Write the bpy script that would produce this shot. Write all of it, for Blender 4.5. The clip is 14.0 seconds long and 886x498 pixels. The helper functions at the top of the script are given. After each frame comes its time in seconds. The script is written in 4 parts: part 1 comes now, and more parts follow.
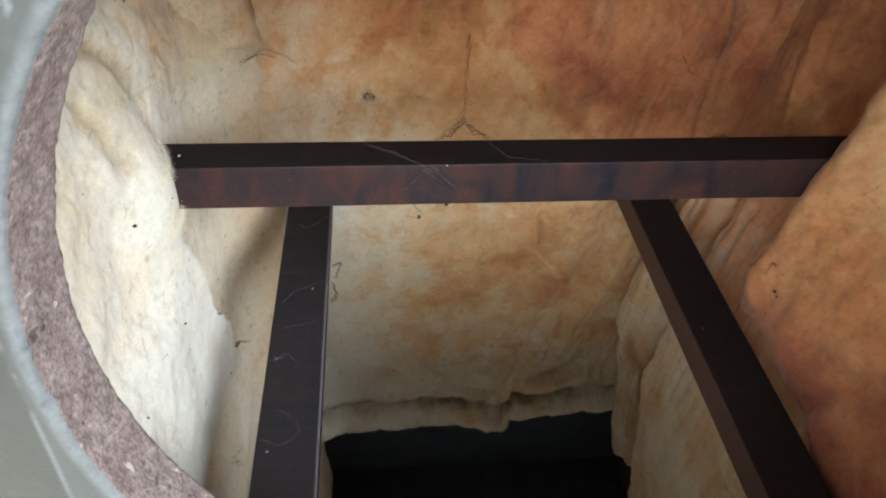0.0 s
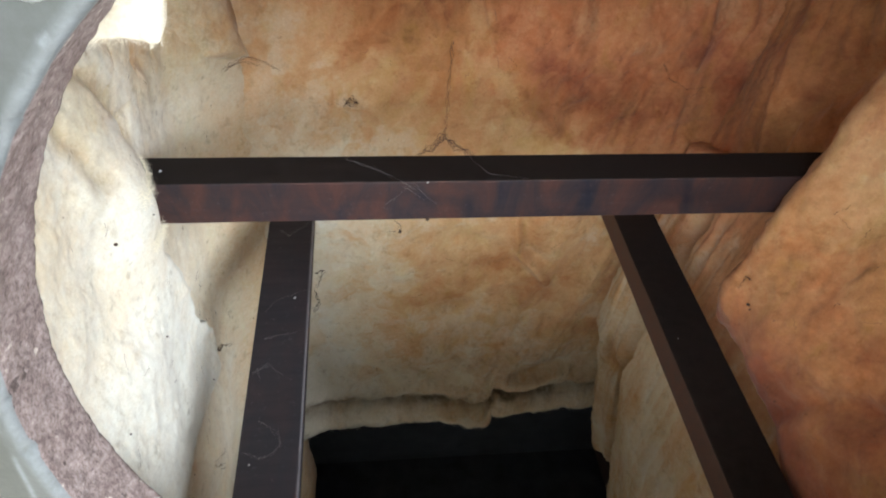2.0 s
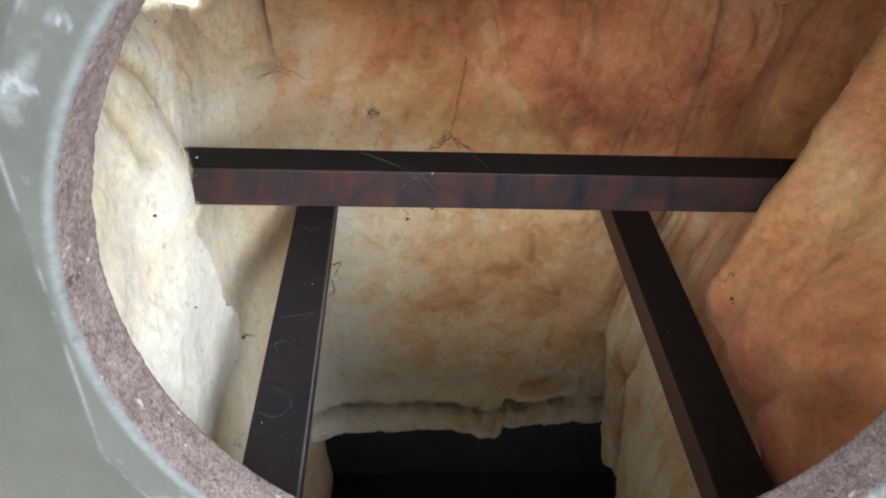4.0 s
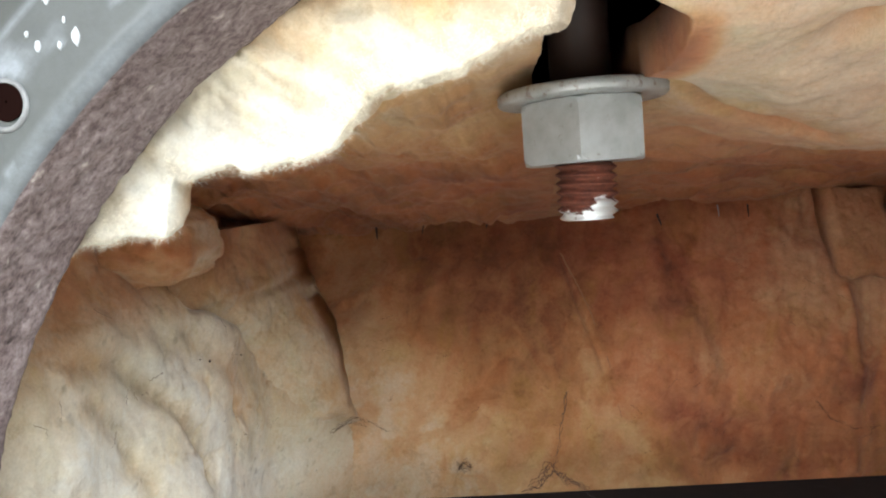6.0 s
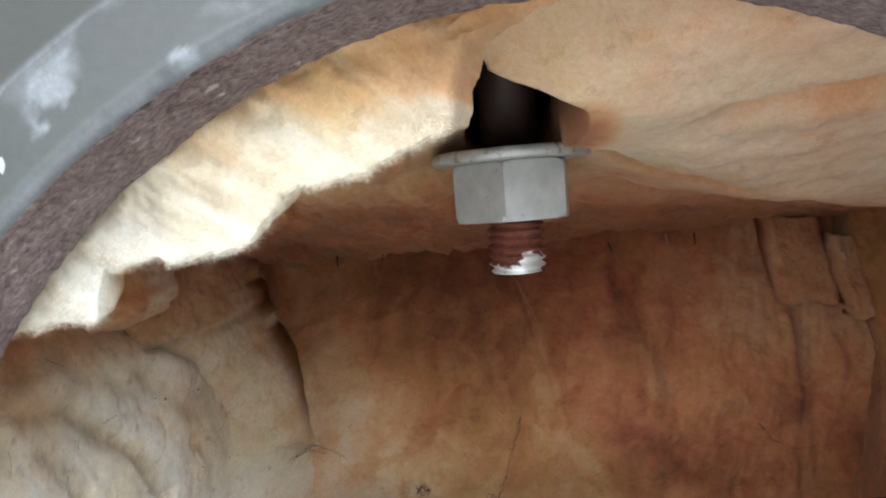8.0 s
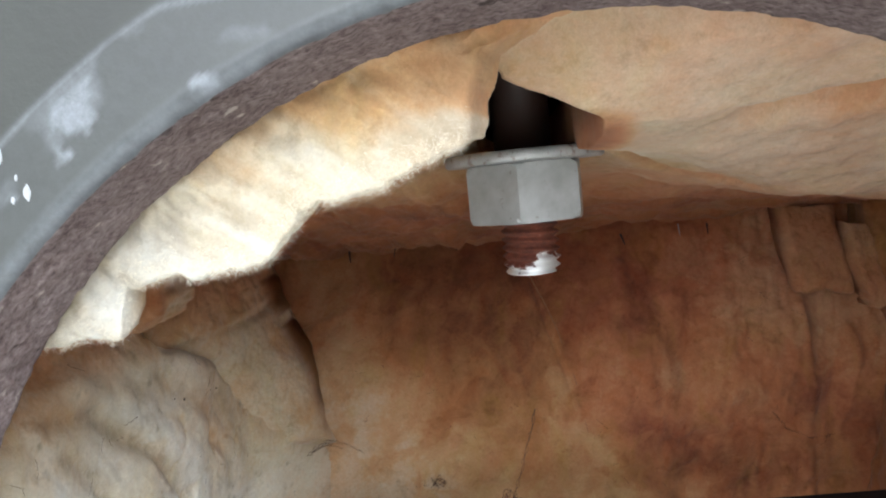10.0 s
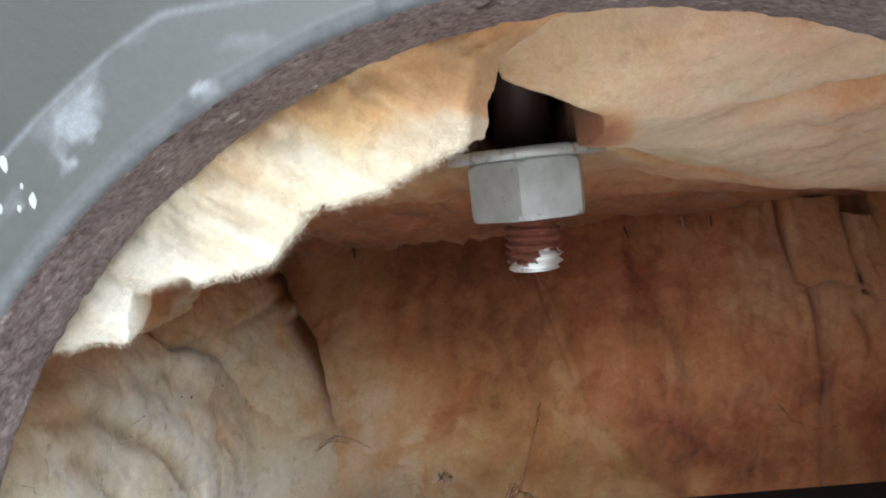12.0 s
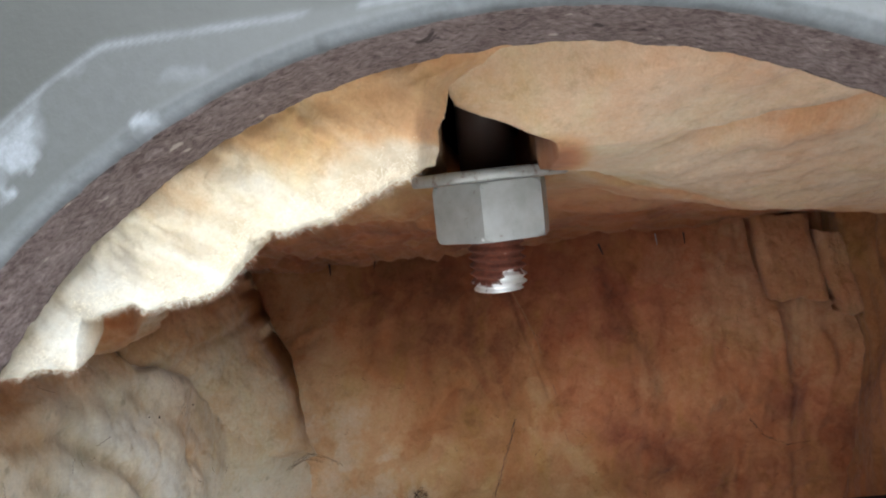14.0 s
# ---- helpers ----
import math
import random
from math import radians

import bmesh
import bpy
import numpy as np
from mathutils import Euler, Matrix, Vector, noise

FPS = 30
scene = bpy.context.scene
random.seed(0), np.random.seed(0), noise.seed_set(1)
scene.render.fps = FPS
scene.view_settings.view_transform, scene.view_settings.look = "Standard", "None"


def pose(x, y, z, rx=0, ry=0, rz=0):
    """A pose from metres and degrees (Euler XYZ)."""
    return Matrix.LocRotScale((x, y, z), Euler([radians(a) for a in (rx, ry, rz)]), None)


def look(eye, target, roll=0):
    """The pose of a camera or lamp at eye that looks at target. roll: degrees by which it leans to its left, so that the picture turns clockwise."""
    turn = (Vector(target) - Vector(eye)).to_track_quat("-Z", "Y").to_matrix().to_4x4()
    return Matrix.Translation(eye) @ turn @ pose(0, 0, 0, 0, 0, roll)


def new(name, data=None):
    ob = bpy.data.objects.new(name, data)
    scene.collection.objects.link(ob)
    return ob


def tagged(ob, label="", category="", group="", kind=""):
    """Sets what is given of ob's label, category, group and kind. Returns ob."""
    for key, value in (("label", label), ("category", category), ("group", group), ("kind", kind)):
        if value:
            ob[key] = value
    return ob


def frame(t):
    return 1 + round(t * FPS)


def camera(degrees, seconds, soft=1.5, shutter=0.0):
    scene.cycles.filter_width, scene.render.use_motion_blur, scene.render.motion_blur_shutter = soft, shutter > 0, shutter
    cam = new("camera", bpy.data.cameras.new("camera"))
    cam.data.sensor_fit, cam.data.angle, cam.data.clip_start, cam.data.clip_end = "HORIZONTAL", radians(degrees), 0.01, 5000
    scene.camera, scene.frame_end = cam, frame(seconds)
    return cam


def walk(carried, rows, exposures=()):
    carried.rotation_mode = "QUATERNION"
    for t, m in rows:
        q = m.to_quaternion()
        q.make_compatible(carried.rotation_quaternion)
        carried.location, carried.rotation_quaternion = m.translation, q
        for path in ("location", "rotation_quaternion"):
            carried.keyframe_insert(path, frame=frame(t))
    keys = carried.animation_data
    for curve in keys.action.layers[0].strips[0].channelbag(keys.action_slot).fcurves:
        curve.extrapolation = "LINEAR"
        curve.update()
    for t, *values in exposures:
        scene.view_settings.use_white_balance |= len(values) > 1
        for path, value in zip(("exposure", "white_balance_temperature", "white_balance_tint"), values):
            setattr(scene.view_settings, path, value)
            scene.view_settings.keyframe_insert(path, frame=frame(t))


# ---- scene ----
cam = camera(67.0, 14.0, soft=2.0)
PATH = [
    (0, (-0.01206, 0.02907, 0.52394), (0.07210, 0.79927, -0.10830), 2.50),
    (0.5, (-0.00950, 0.03494, 0.52377), (0.08641, 0.78797, -0.12720), 3.77),
    (1, (-0.00908, 0.04055, 0.52428), (0.08282, 0.79884, -0.12112), 4.01),
    (1.5, (-0.00971, 0.03780, 0.52889), (0.07558, 0.79259, -0.12150), 2.65),
    (2, (-0.01050, 0.03302, 0.53264), (0.09418, 0.78631, -0.11667), 3.82),
    (2.5, (-0.01232, 0.03057, 0.53504), (0.06655, 0.78556, -0.11594), 3.01),
    (2.7, (-0.01209, 0.03192, 0.53574), (0.07600, 0.78898, -0.11163), 2.97),
    (4.8, (0.00106, -0.00649, 0.52235), (0.00762, 0.86693, 0.03543), 0.78),
    (5, (0.00021, 0.00142, 0.51086), (-0.00407, 0.90661, 0.08587), -0.83),
    (5.2, (0.00097, 0.01161, 0.50009), (-0.02271, 0.95243, 0.16201), -1.70),
    (5.5, (0.00123, 0.02811, 0.49764), (-0.05255, 0.99664, 0.25463), -2.86),
    (5.6, (0.00183, 0.03157, 0.49813), (-0.06162, 1.00800, 0.29183), -3.28),
    (5.8, (0.00272, 0.03702, 0.49765), (-0.06354, 1.02446, 0.35423), -3.21),
    (6, (0.00409, 0.03666, 0.50018), (-0.08510, 1.02944, 0.41991), -5.22),
    (6.2, (0.00537, 0.03385, 0.50794), (-0.09234, 1.02795, 0.46071), -6.44),
    (6.5, (0.00999, 0.02770, 0.50659), (-0.10579, 1.02046, 0.47477), -5.38),
    (7, (0.01186, 0.03390, 0.50499), (-0.07550, 1.02804, 0.44134), -4.11),
    (7.5, (0.01406, 0.03060, 0.50989), (-0.06541, 1.02616, 0.45944), -5.81),
    (8, (0.01435, 0.03053, 0.50985), (-0.04366, 1.02595, 0.43384), -5.38),
    (8.2, (0.01386, 0.02910, 0.51099), (-0.05831, 1.02422, 0.44364), -5.63),
    (10.3, (0.01362, 0.03087, 0.51426), (-0.06006, 1.02323, 0.41528), -6.74),
    (10.5, (0.01499, 0.03173, 0.51568), (-0.06263, 1.02368, 0.41571), -7.32),
    (11, (0.01414, 0.03237, 0.51636), (-0.06538, 1.02436, 0.41815), -8.12),
    (11.5, (0.01252, 0.03157, 0.51430), (-0.07433, 1.02176, 0.40493), -7.38),
    (12, (0.01420, 0.02964, 0.51418), (-0.06785, 1.02086, 0.41049), -7.05),
    (12.5, (0.01333, 0.02882, 0.51376), (-0.06523, 1.01907, 0.39871), -6.78),
    (13, (0.01408, 0.02858, 0.51496), (-0.06283, 1.02165, 0.42607), -5.93),
    (13.5, (0.01659, 0.02786, 0.51626), (-0.06045, 1.02133, 0.43208), -5.91),
    (14, (0.01905, 0.02954, 0.51548), (-0.04096, 1.02383, 0.42734), -6.93),
]
walk(cam, [(t, look(eye, target, roll)) for t, eye, target, roll in PATH],
     [(0, 0.1, 6500, 10), (1, 0.2, 6500, 10), (2.7, 0.25, 6500, 10), (5.0, 0.1, 6500, 10), (6.1, 0.0, 6450, 10.5), (6.7, -0.33, 6300, 12), (14, -0.36, 6250, 12.5)])

# ---- light: daylight from a small high window behind the viewer, and an added wide fill lamp ----
scene.view_settings.exposure = 0.0
HOLE = Vector((0.0201, 0.0859, 0.4516))
SUNWARD = Vector((0.57, -0.65, 0.58)).normalized()
WINDOW = HOLE + SUNWARD * 2.3

world = bpy.data.worlds.new("sky")
scene.world = world
world.use_nodes = True
sky = world.node_tree.nodes.new("ShaderNodeTexSky")
sky.sky_type = "NISHITA"
sky.sun_disc = False
sky.sun_elevation = radians(40)
sky.sun_rotation = radians(150)
world.node_tree.links.new(sky.outputs[0], world.node_tree.nodes["Background"].inputs[0])
world.node_tree.nodes["Background"].inputs[1].default_value = 0.08

lamp = bpy.data.lights.new("window_daylight", "AREA")
lamp.shape, lamp.size, lamp.size_y = "RECTANGLE", 0.40, 1.55
lamp.energy = 88
lamp.color = (0.90, 0.97, 1.03)
new("window_daylight", lamp).matrix_world = look(WINDOW, HOLE)
# Added fill lamp with no known source, brightens the whole inside
lamp = bpy.data.lights.new("wide_fill_light", "AREA")
lamp.shape, lamp.size, lamp.size_y = "RECTANGLE", 2.3, 1.1
lamp.energy = 62
lamp.color = (0.93, 0.97, 1.02)
new("wide_fill_light", lamp).matrix_world = look((-0.04, -1.60, 1.10), (0.02, 0.0, 0.45))


# ---- noise and mesh tools ----
TABLE = np.random.RandomState(7).rand(4096)


def vnoise(p, seed=0):
    """Smooth value noise, 0 to 1, at an array of places."""
    i = np.floor(p).astype(np.int64)
    f = p - i
    f = f * f * (3 - 2 * f)
    out = 0.0
    for dx in (0, 1):
        for dy in (0, 1):
            for dz in (0, 1):
                h = (i[:, 0] + dx) * 73856093 ^ (i[:, 1] + dy) * 19349663 ^ (i[:, 2] + dz) * 83492791 ^ seed * 2654435
                w = np.abs(1 - dx - f[:, 0]) * np.abs(1 - dy - f[:, 1]) * np.abs(1 - dz - f[:, 2])
                out = out + TABLE[h & 4095] * w
    return out


def fbm(p, octaves=4, seed=0, gain=0.5):
    total, amp, norm = 0.0, 1.0, 0.0
    for k in range(octaves):
        total = total + amp * vnoise(p * 2.03**k + 17.3 * k, seed + k)
        norm, amp = norm + amp, amp * gain
    return total / norm


def step(x, a, b):
    t = np.clip((x - a) / (b - a), 0, 1)
    return t * t * (3 - 2 * t)


def bump(x, centre, width):
    return np.exp(-(((x - centre) / width) ** 2))


def line_gap(p, q, pts):
    """The distance of the places (p, q) from a polyline in the same two coordinates."""
    best = np.full(p.shape, 9.0)
    for (a, b), (c, d) in zip(pts, pts[1:]):
        t = np.clip(((p - a) * (c - a) + (q - b) * (d - b)) / ((c - a) ** 2 + (d - b) ** 2), 0, 1)
        best = np.minimum(best, np.hypot(p - a - t * (c - a), q - b - t * (d - b)))
    return best


def link(name, me, mats, parent=None, label=""):
    ob = new(name, me)
    for m in mats:
        me.materials.append(m)
    ob.parent = parent
    return tagged(ob, label)


def part(name, bm, mat, parent=None, label="", smooth=False):
    me = bpy.data.meshes.new(name)
    bm.normal_update()
    bm.to_mesh(me)
    bm.free()
    if smooth:
        for p in me.polygons:
            p.use_smooth = True
    return link(name, me, [mat], parent, label)


def grid_faces(nu, nv, flip=False):
    a = (np.arange(nu - 1)[:, None] * nv + np.arange(nv - 1)).ravel()
    q = np.stack([a, a + nv, a + nv + 1, a + 1], 1)
    return q[:, ::-1] if flip else q


def coarse(n, k):
    """Every k-th index of a row of n, with its last one."""
    return np.unique(np.append(np.arange(0, n, k), n - 1))


def sheet(name, P, back, mat, stain, parent=None, label="", flip=False, dust=None, rust=None):
    """A closed soft sheet: P is a grid of places (nu, nv, 3), back the way to its coarser hidden side; stain, dust, rust: grids of 0 to 1."""
    nu, nv = P.shape[:2]
    n = nu * nv
    cu, cv = coarse(nu, 8), coarse(nv, 8)
    hidden = (P[np.ix_(cu, cv)] + np.asarray(back)).reshape(-1, 3)
    V = np.concatenate([P.reshape(-1, 3), hidden])
    front = grid_faces(nu, nv, flip)
    rear = grid_faces(len(cu), len(cv), not flip) + n
    i = np.concatenate([np.zeros(nv, int), np.arange(1, nu), np.full(nv - 1, nu - 1), np.arange(nu - 2, 0, -1)])
    j = np.concatenate([np.arange(nv), np.full(nu - 1, nv - 1), np.arange(nv - 2, -1, -1), np.zeros(nu - 2, int)])
    rim = i * nv + j
    far = n + np.abs(i[:, None] - cu).argmin(1) * len(cv) + np.abs(j[:, None] - cv).argmin(1)
    nxt, far_nxt = np.roll(rim, -1), np.roll(far, -1)
    side = []
    for a, b, c, d in zip(rim.tolist(), nxt.tolist(), far_nxt.tolist(), far.tolist()):
        face = [a, b, c] if c == d else [a, b, c, d]
        side.append(face[::-1] if flip else face)
    Q = front.tolist() + rear.tolist() + side
    me = bpy.data.meshes.new(name)
    me.from_pydata(V.tolist(), [], Q)
    for key, field in (("stain", stain), ("dust", dust), ("rust", rust)):
        if field is not None:
            at = me.attributes.new(key, "FLOAT", "POINT")
            both = np.concatenate([field.ravel(), field[np.ix_(cu, cv)].ravel()])
            at.data.foreach_set("value", np.clip(both, 0, 1).astype(np.float32))
    me.polygons.foreach_set("use_smooth", np.ones(len(Q), dtype=bool))
    return link(name, me, [mat], parent, label)


def swell(P, amount):
    """Moves a grid of places along its own normals."""
    du, dv = np.gradient(P, axis=0), np.gradient(P, axis=1)
    nrm = np.cross(du, dv)
    nrm /= np.linalg.norm(nrm, axis=2, keepdims=True) + 1e-12
    return P + nrm * amount[..., None]


def block(lo, hi, bevel=0.0006, segments=2):
    bm = bmesh.new()
    bmesh.ops.create_cube(bm, size=1)
    for v in bm.verts:
        v.co = [a + (c + 0.5) * (b - a) for a, b, c in zip(lo, hi, v.co)]
    if bevel:
        bmesh.ops.bevel(bm, geom=bm.edges[:], offset=bevel, segments=segments, affect="EDGES", profile=0.6)
    return bm


def tube(bm, pts, r0, r1=None, sides=5):
    """A thin tapered tube through the points, added to bm."""
    r1 = r0 if r1 is None else r1
    pts = [Vector(p) for p in pts]
    rings = []
    for i, p in enumerate(pts):
        d = (pts[min(i + 1, len(pts) - 1)] - pts[max(i - 1, 0)]).normalized()
        u = d.orthogonal().normalized()
        w = d.cross(u)
        r = r0 + (r1 - r0) * i / (len(pts) - 1)
        rings.append([bm.verts.new(p + r * (math.cos(a) * u + math.sin(a) * w)) for a in (2 * math.pi * k / sides for k in range(sides))])
    for a, b in zip(rings, rings[1:]):
        for k in range(sides):
            bm.faces.new((a[k], a[(k + 1) % sides], b[(k + 1) % sides], b[k]))
    bm.faces.new(rings[0][::-1])
    bm.faces.new(rings[-1])


def lathe(profile, segments, jitter=0.0):
    """A closed solid of revolution about z; profile: (r, z) from the inside round."""
    bm = bmesh.new()
    rings = []
    for k in range(segments):
        a = 2 * math.pi * k / segments
        rings.append([bm.verts.new((r * math.cos(a), r * math.sin(a), z)) for r, z in profile])
    for k in range(segments):
        p, q = rings[k], rings[(k + 1) % segments]
        for i in range(len(profile)):
            j = (i + 1) % len(profile)
            bm.faces.new((p[i], q[i], q[j], p[j]))
    bmesh.ops.recalc_face_normals(bm, faces=bm.faces[:])
    return bm


# ---- materials ----
class Nodes:
    """A short way to write a node material."""

    def __init__(self, name):
        self.m = bpy.data.materials.new(name)
        self.m.use_nodes = True
        self.t = self.m.node_tree
        self.b = self.t.nodes["Principled BSDF"]

    def node(self, kind, **values):
        n = self.t.nodes.new("ShaderNode" + kind)
        for key, value in values.items():
            if key in ("data_type", "blend_type", "operation", "attribute_name", "feature", "distance", "interpolation_type"):
                if key == "attribute_name":
                    n.attribute_name = value
                elif key == "data_type":
                    n.data_type = value
                elif key == "blend_type":
                    n.blend_type = value
                elif key == "operation":
                    n.operation = value
                elif key == "feature":
                    n.feature = value
                else:
                    n.interpolation_type = value
            else:
                self.feed(n.inputs[key.replace("_", " ")], value)
        return n

    def feed(self, socket, value):
        if isinstance(value, bpy.types.NodeSocket):
            self.t.links.new(value, socket)
        elif isinstance(value, tuple) and len(value) == 3 and socket.type == "RGBA":
            socket.default_value = (*value, 1)
        else:
            socket.default_value = value

    def place(self, scale=(1, 1, 1)):
        g = self.node("NewGeometry")
        m = self.node("VectorMath", operation="MULTIPLY")
        self.feed(m.inputs[0], g.outputs["Position"])
        m.inputs[1].default_value = scale
        return m.outputs[0]

    def noise(self, scale, detail=4.0, rough=0.55, stretch=(1, 1, 1), distortion=0.0):
        return self.node("TexNoise", Vector=self.place(stretch), Scale=scale, Detail=detail, Roughness=rough, Distortion=distortion).outputs["Fac"]

    def ramp(self, fac, stops):
        r = self.node("ValToRGB", Fac=fac)
        e = r.color_ramp.elements
        while len(e) < len(stops):
            e.new(0.5)
        for el, (pos, rgb) in zip(e, stops):
            el.position, el.color = pos, (*rgb, 1)
        return r.outputs["Color"]

    def mix(self, fac, a, b, blend="MIX"):
        n = self.node("Mix", data_type="RGBA", blend_type=blend)
        self.feed(n.inputs["Factor"], fac)
        self.feed(n.inputs[6], a)
        self.feed(n.inputs[7], b)
        return n.outputs[2]

    def sum(self, a, b, operation="ADD"):
        n = self.node("Math", operation=operation)
        self.feed(n.inputs[0], a)
        self.feed(n.inputs[1], b)
        return n.outputs[0]

    def relief(self, height, strength, depth):
        n = self.node("Bump", Height=height, Strength=strength, Distance=depth)
        self.feed(self.b.inputs["Normal"], n.outputs[0])

    def done(self, colour, rough=0.8, metal=0.0, spec=0.5, sheen=0.0):
        self.feed(self.b.inputs["Base Color"], colour)
        self.feed(self.b.inputs["Roughness"], rough)
        self.feed(self.b.inputs["Metallic"], metal)
        self.feed(self.b.inputs["Specular IOR Level"], spec)
        self.feed(self.b.inputs["Sheen Weight"], sheen)
        return self.m


def wool_material():
    """Aged glass wool: pale cream where clean, amber to red-brown where stained. Stain and dust also hold some painted
    light.
    """
    k = Nodes("glass_wool")
    stain = k.node("Attribute", attribute_name="stain").outputs["Fac"]
    grey = k.node("Attribute", attribute_name="dust").outputs["Fac"]
    fine = k.noise(520, 7, 0.68)
    mid = k.noise(75, 6, 0.62, distortion=0.8)
    f = k.sum(stain, k.sum(k.sum(mid, -0.5), 0.24, "MULTIPLY"))
    f = k.sum(f, k.sum(k.sum(fine, -0.5), 0.20, "MULTIPLY"))
    red = k.node("Attribute", attribute_name="rust").outputs["Fac"]
    ochre = k.ramp(f, [(0.0, (0.76, 0.765, 0.70)), (0.20, (0.71, 0.635, 0.475)), (0.42, (0.62, 0.415, 0.215)), (0.64, (0.48, 0.255, 0.108)), (0.86, (0.28, 0.145, 0.065)), (1.0, (0.19, 0.085, 0.042))])
    amber = k.ramp(f, [(0.0, (0.76, 0.745, 0.68)), (0.20, (0.73, 0.590, 0.455)), (0.42, (0.65, 0.355, 0.205)), (0.64, (0.53, 0.205, 0.104)), (0.86, (0.36, 0.118, 0.066)), (1.0, (0.25, 0.080, 0.046))])
    base = k.mix(red, ochre, amber)
    hue = k.ramp(k.noise(48, 6, 0.65, (1.3, 1.3, 0.7), 1.0), [(0.34, (1.0, 0.87, 0.80)), (0.52, (1, 1, 1)), (0.68, (0.93, 1.0, 0.80))])
    base = k.mix(k.sum(stain, 1.3, "MULTIPLY"), base, k.mix(1.0, base, hue, "MULTIPLY"))
    felt = k.ramp(k.noise(1300, 4, 0.75, (1, 1, 1), 0.8), [(0.32, (0.80, 0.78, 0.75)), (0.66, (1, 1, 1))])
    base = k.mix(0.8, base, felt, "MULTIPLY")
    dirt = k.ramp(k.noise(170, 8, 0.75), [(0.54, (1, 1, 1)), (0.70, (0.58, 0.53, 0.45))])
    base = k.mix(0.6, base, dirt, "MULTIPLY")
    smut = k.ramp(k.noise(230, 7, 0.72), [(0.30, (0.25, 0.25, 0.25)), (0.62, (1, 1, 1))])
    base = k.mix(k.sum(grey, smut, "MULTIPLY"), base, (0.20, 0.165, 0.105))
    fibres = k.noise(700, 6, 0.72, (1, 1, 0.9), 1.5)
    k.relief(k.sum(k.sum(fibres, 0.45, "MULTIPLY"), fine), 0.45, 0.0010)
    k.b.inputs["Subsurface Weight"].default_value = 0.30
    k.b.inputs["Subsurface Scale"].default_value = 0.004
    k.b.inputs["Subsurface Radius"].default_value = (1.0, 0.9, 0.8)
    return k.done(base, 0.95, spec=0.06, sheen=0.12)


def dark_wood_material(name, blotch):
    """Dark-stained timber with a thin worn sheen; blotch: how far red and blue patches show."""
    k = Nodes(name)
    grain = k.noise(260, 6, 0.65, (0.12, 1, 1))
    patch = k.noise(90, 6, 0.68, (1, 0.5, 0.5), 0.6)
    base = k.ramp(patch, [(0.32, (0.008, 0.008, 0.016)), (0.45, (0.022, 0.014, 0.016)), (0.58, (0.044, 0.018, 0.015)), (0.72, (0.064, 0.028, 0.024))])
    base = k.mix(blotch, (0.0120, 0.0118, 0.0155), base)
    dust = k.ramp(k.noise(520, 6, 0.75), [(0.60, (0, 0, 0)), (0.80, (0.10, 0.10, 0.11))])
    base = k.mix(0.5, base, dust, "ADD")
    k.relief(grain, 0.25, 0.0004)
    return k.done(base, k.ramp(grain, [(0.3, (0.48, 0.48, 0.48)), (0.7, (0.72, 0.72, 0.72))]), spec=0.28)


def paint_material():
    """Grey-green paint, lighter and bluish where a driver's gasket lay, with scuffs along its outline."""
    k = Nodes("grey_paint")
    mark = k.node("Attribute", attribute_name="stain").outputs["Fac"]
    worn = k.noise(650, 7, 0.75)
    grime = k.noise(55, 5, 0.6)
    base = k.ramp(grime, [(0.3, (0.025, 0.0285, 0.025)), (0.7, (0.035, 0.040, 0.035))])
    f = k.sum(mark, k.sum(worn, 1.55, "MULTIPLY"), "MULTIPLY")
    base = k.mix(f, base, (0.22, 0.245, 0.27))
    k.relief(k.noise(700, 4, 0.6), 0.12, 0.0004)
    return k.done(base, k.ramp(worn, [(0.3, (0.30, 0.30, 0.30)), (0.7, (0.42, 0.42, 0.42))]), spec=0.5)


def chipboard_material():
    """The cut edge of chipboard: flakes lying along the cut, dark gaps, some pale chips."""
    k = Nodes("chipboard")
    lay = k.node("Attribute", attribute_name="lay").outputs["Vector"]
    long = k.node("VectorMath", operation="MULTIPLY")
    k.feed(long.inputs[0], lay)
    long.inputs[1].default_value = (0.7, 0.7, 1.0)
    flake = k.node("TexNoise", Vector=long.outputs[0], Scale=1500.0, Detail=6.0, Roughness=0.7, Distortion=0.0).outputs["Fac"]
    shade = k.ramp(flake, [(0.30, (0.070, 0.052, 0.050)), (0.45, (0.165, 0.130, 0.126)), (0.58, (0.235, 0.195, 0.192)), (0.74, (0.36, 0.32, 0.31))])
    big = k.ramp(k.noise(150, 5, 0.65), [(0.36, (0.62, 0.57, 0.57)), (0.64, (1, 1, 1))])
    shade = k.mix(0.7, shade, big, "MULTIPLY")
    spot = k.node("TexNoise", Vector=long.outputs[0], Scale=420.0, Detail=3.0, Roughness=0.5).outputs["Fac"]
    chips = k.ramp(spot, [(0.68, (0, 0, 0)), (0.73, (1, 1, 1))])
    shade = k.mix(k.sum(chips, 0.75, "MULTIPLY"), shade, (0.44, 0.40, 0.36))
    pits = k.ramp(spot, [(0.29, (1, 1, 1)), (0.34, (0, 0, 0))])
    shade = k.mix(k.sum(pits, 0.75, "MULTIPLY"), shade, (0.025, 0.018, 0.017))
    k.relief(k.sum(flake, k.sum(spot, 1.2, "MULTIPLY")), 0.30, 0.0006)
    return k.done(shade, 0.85, spec=0.2)


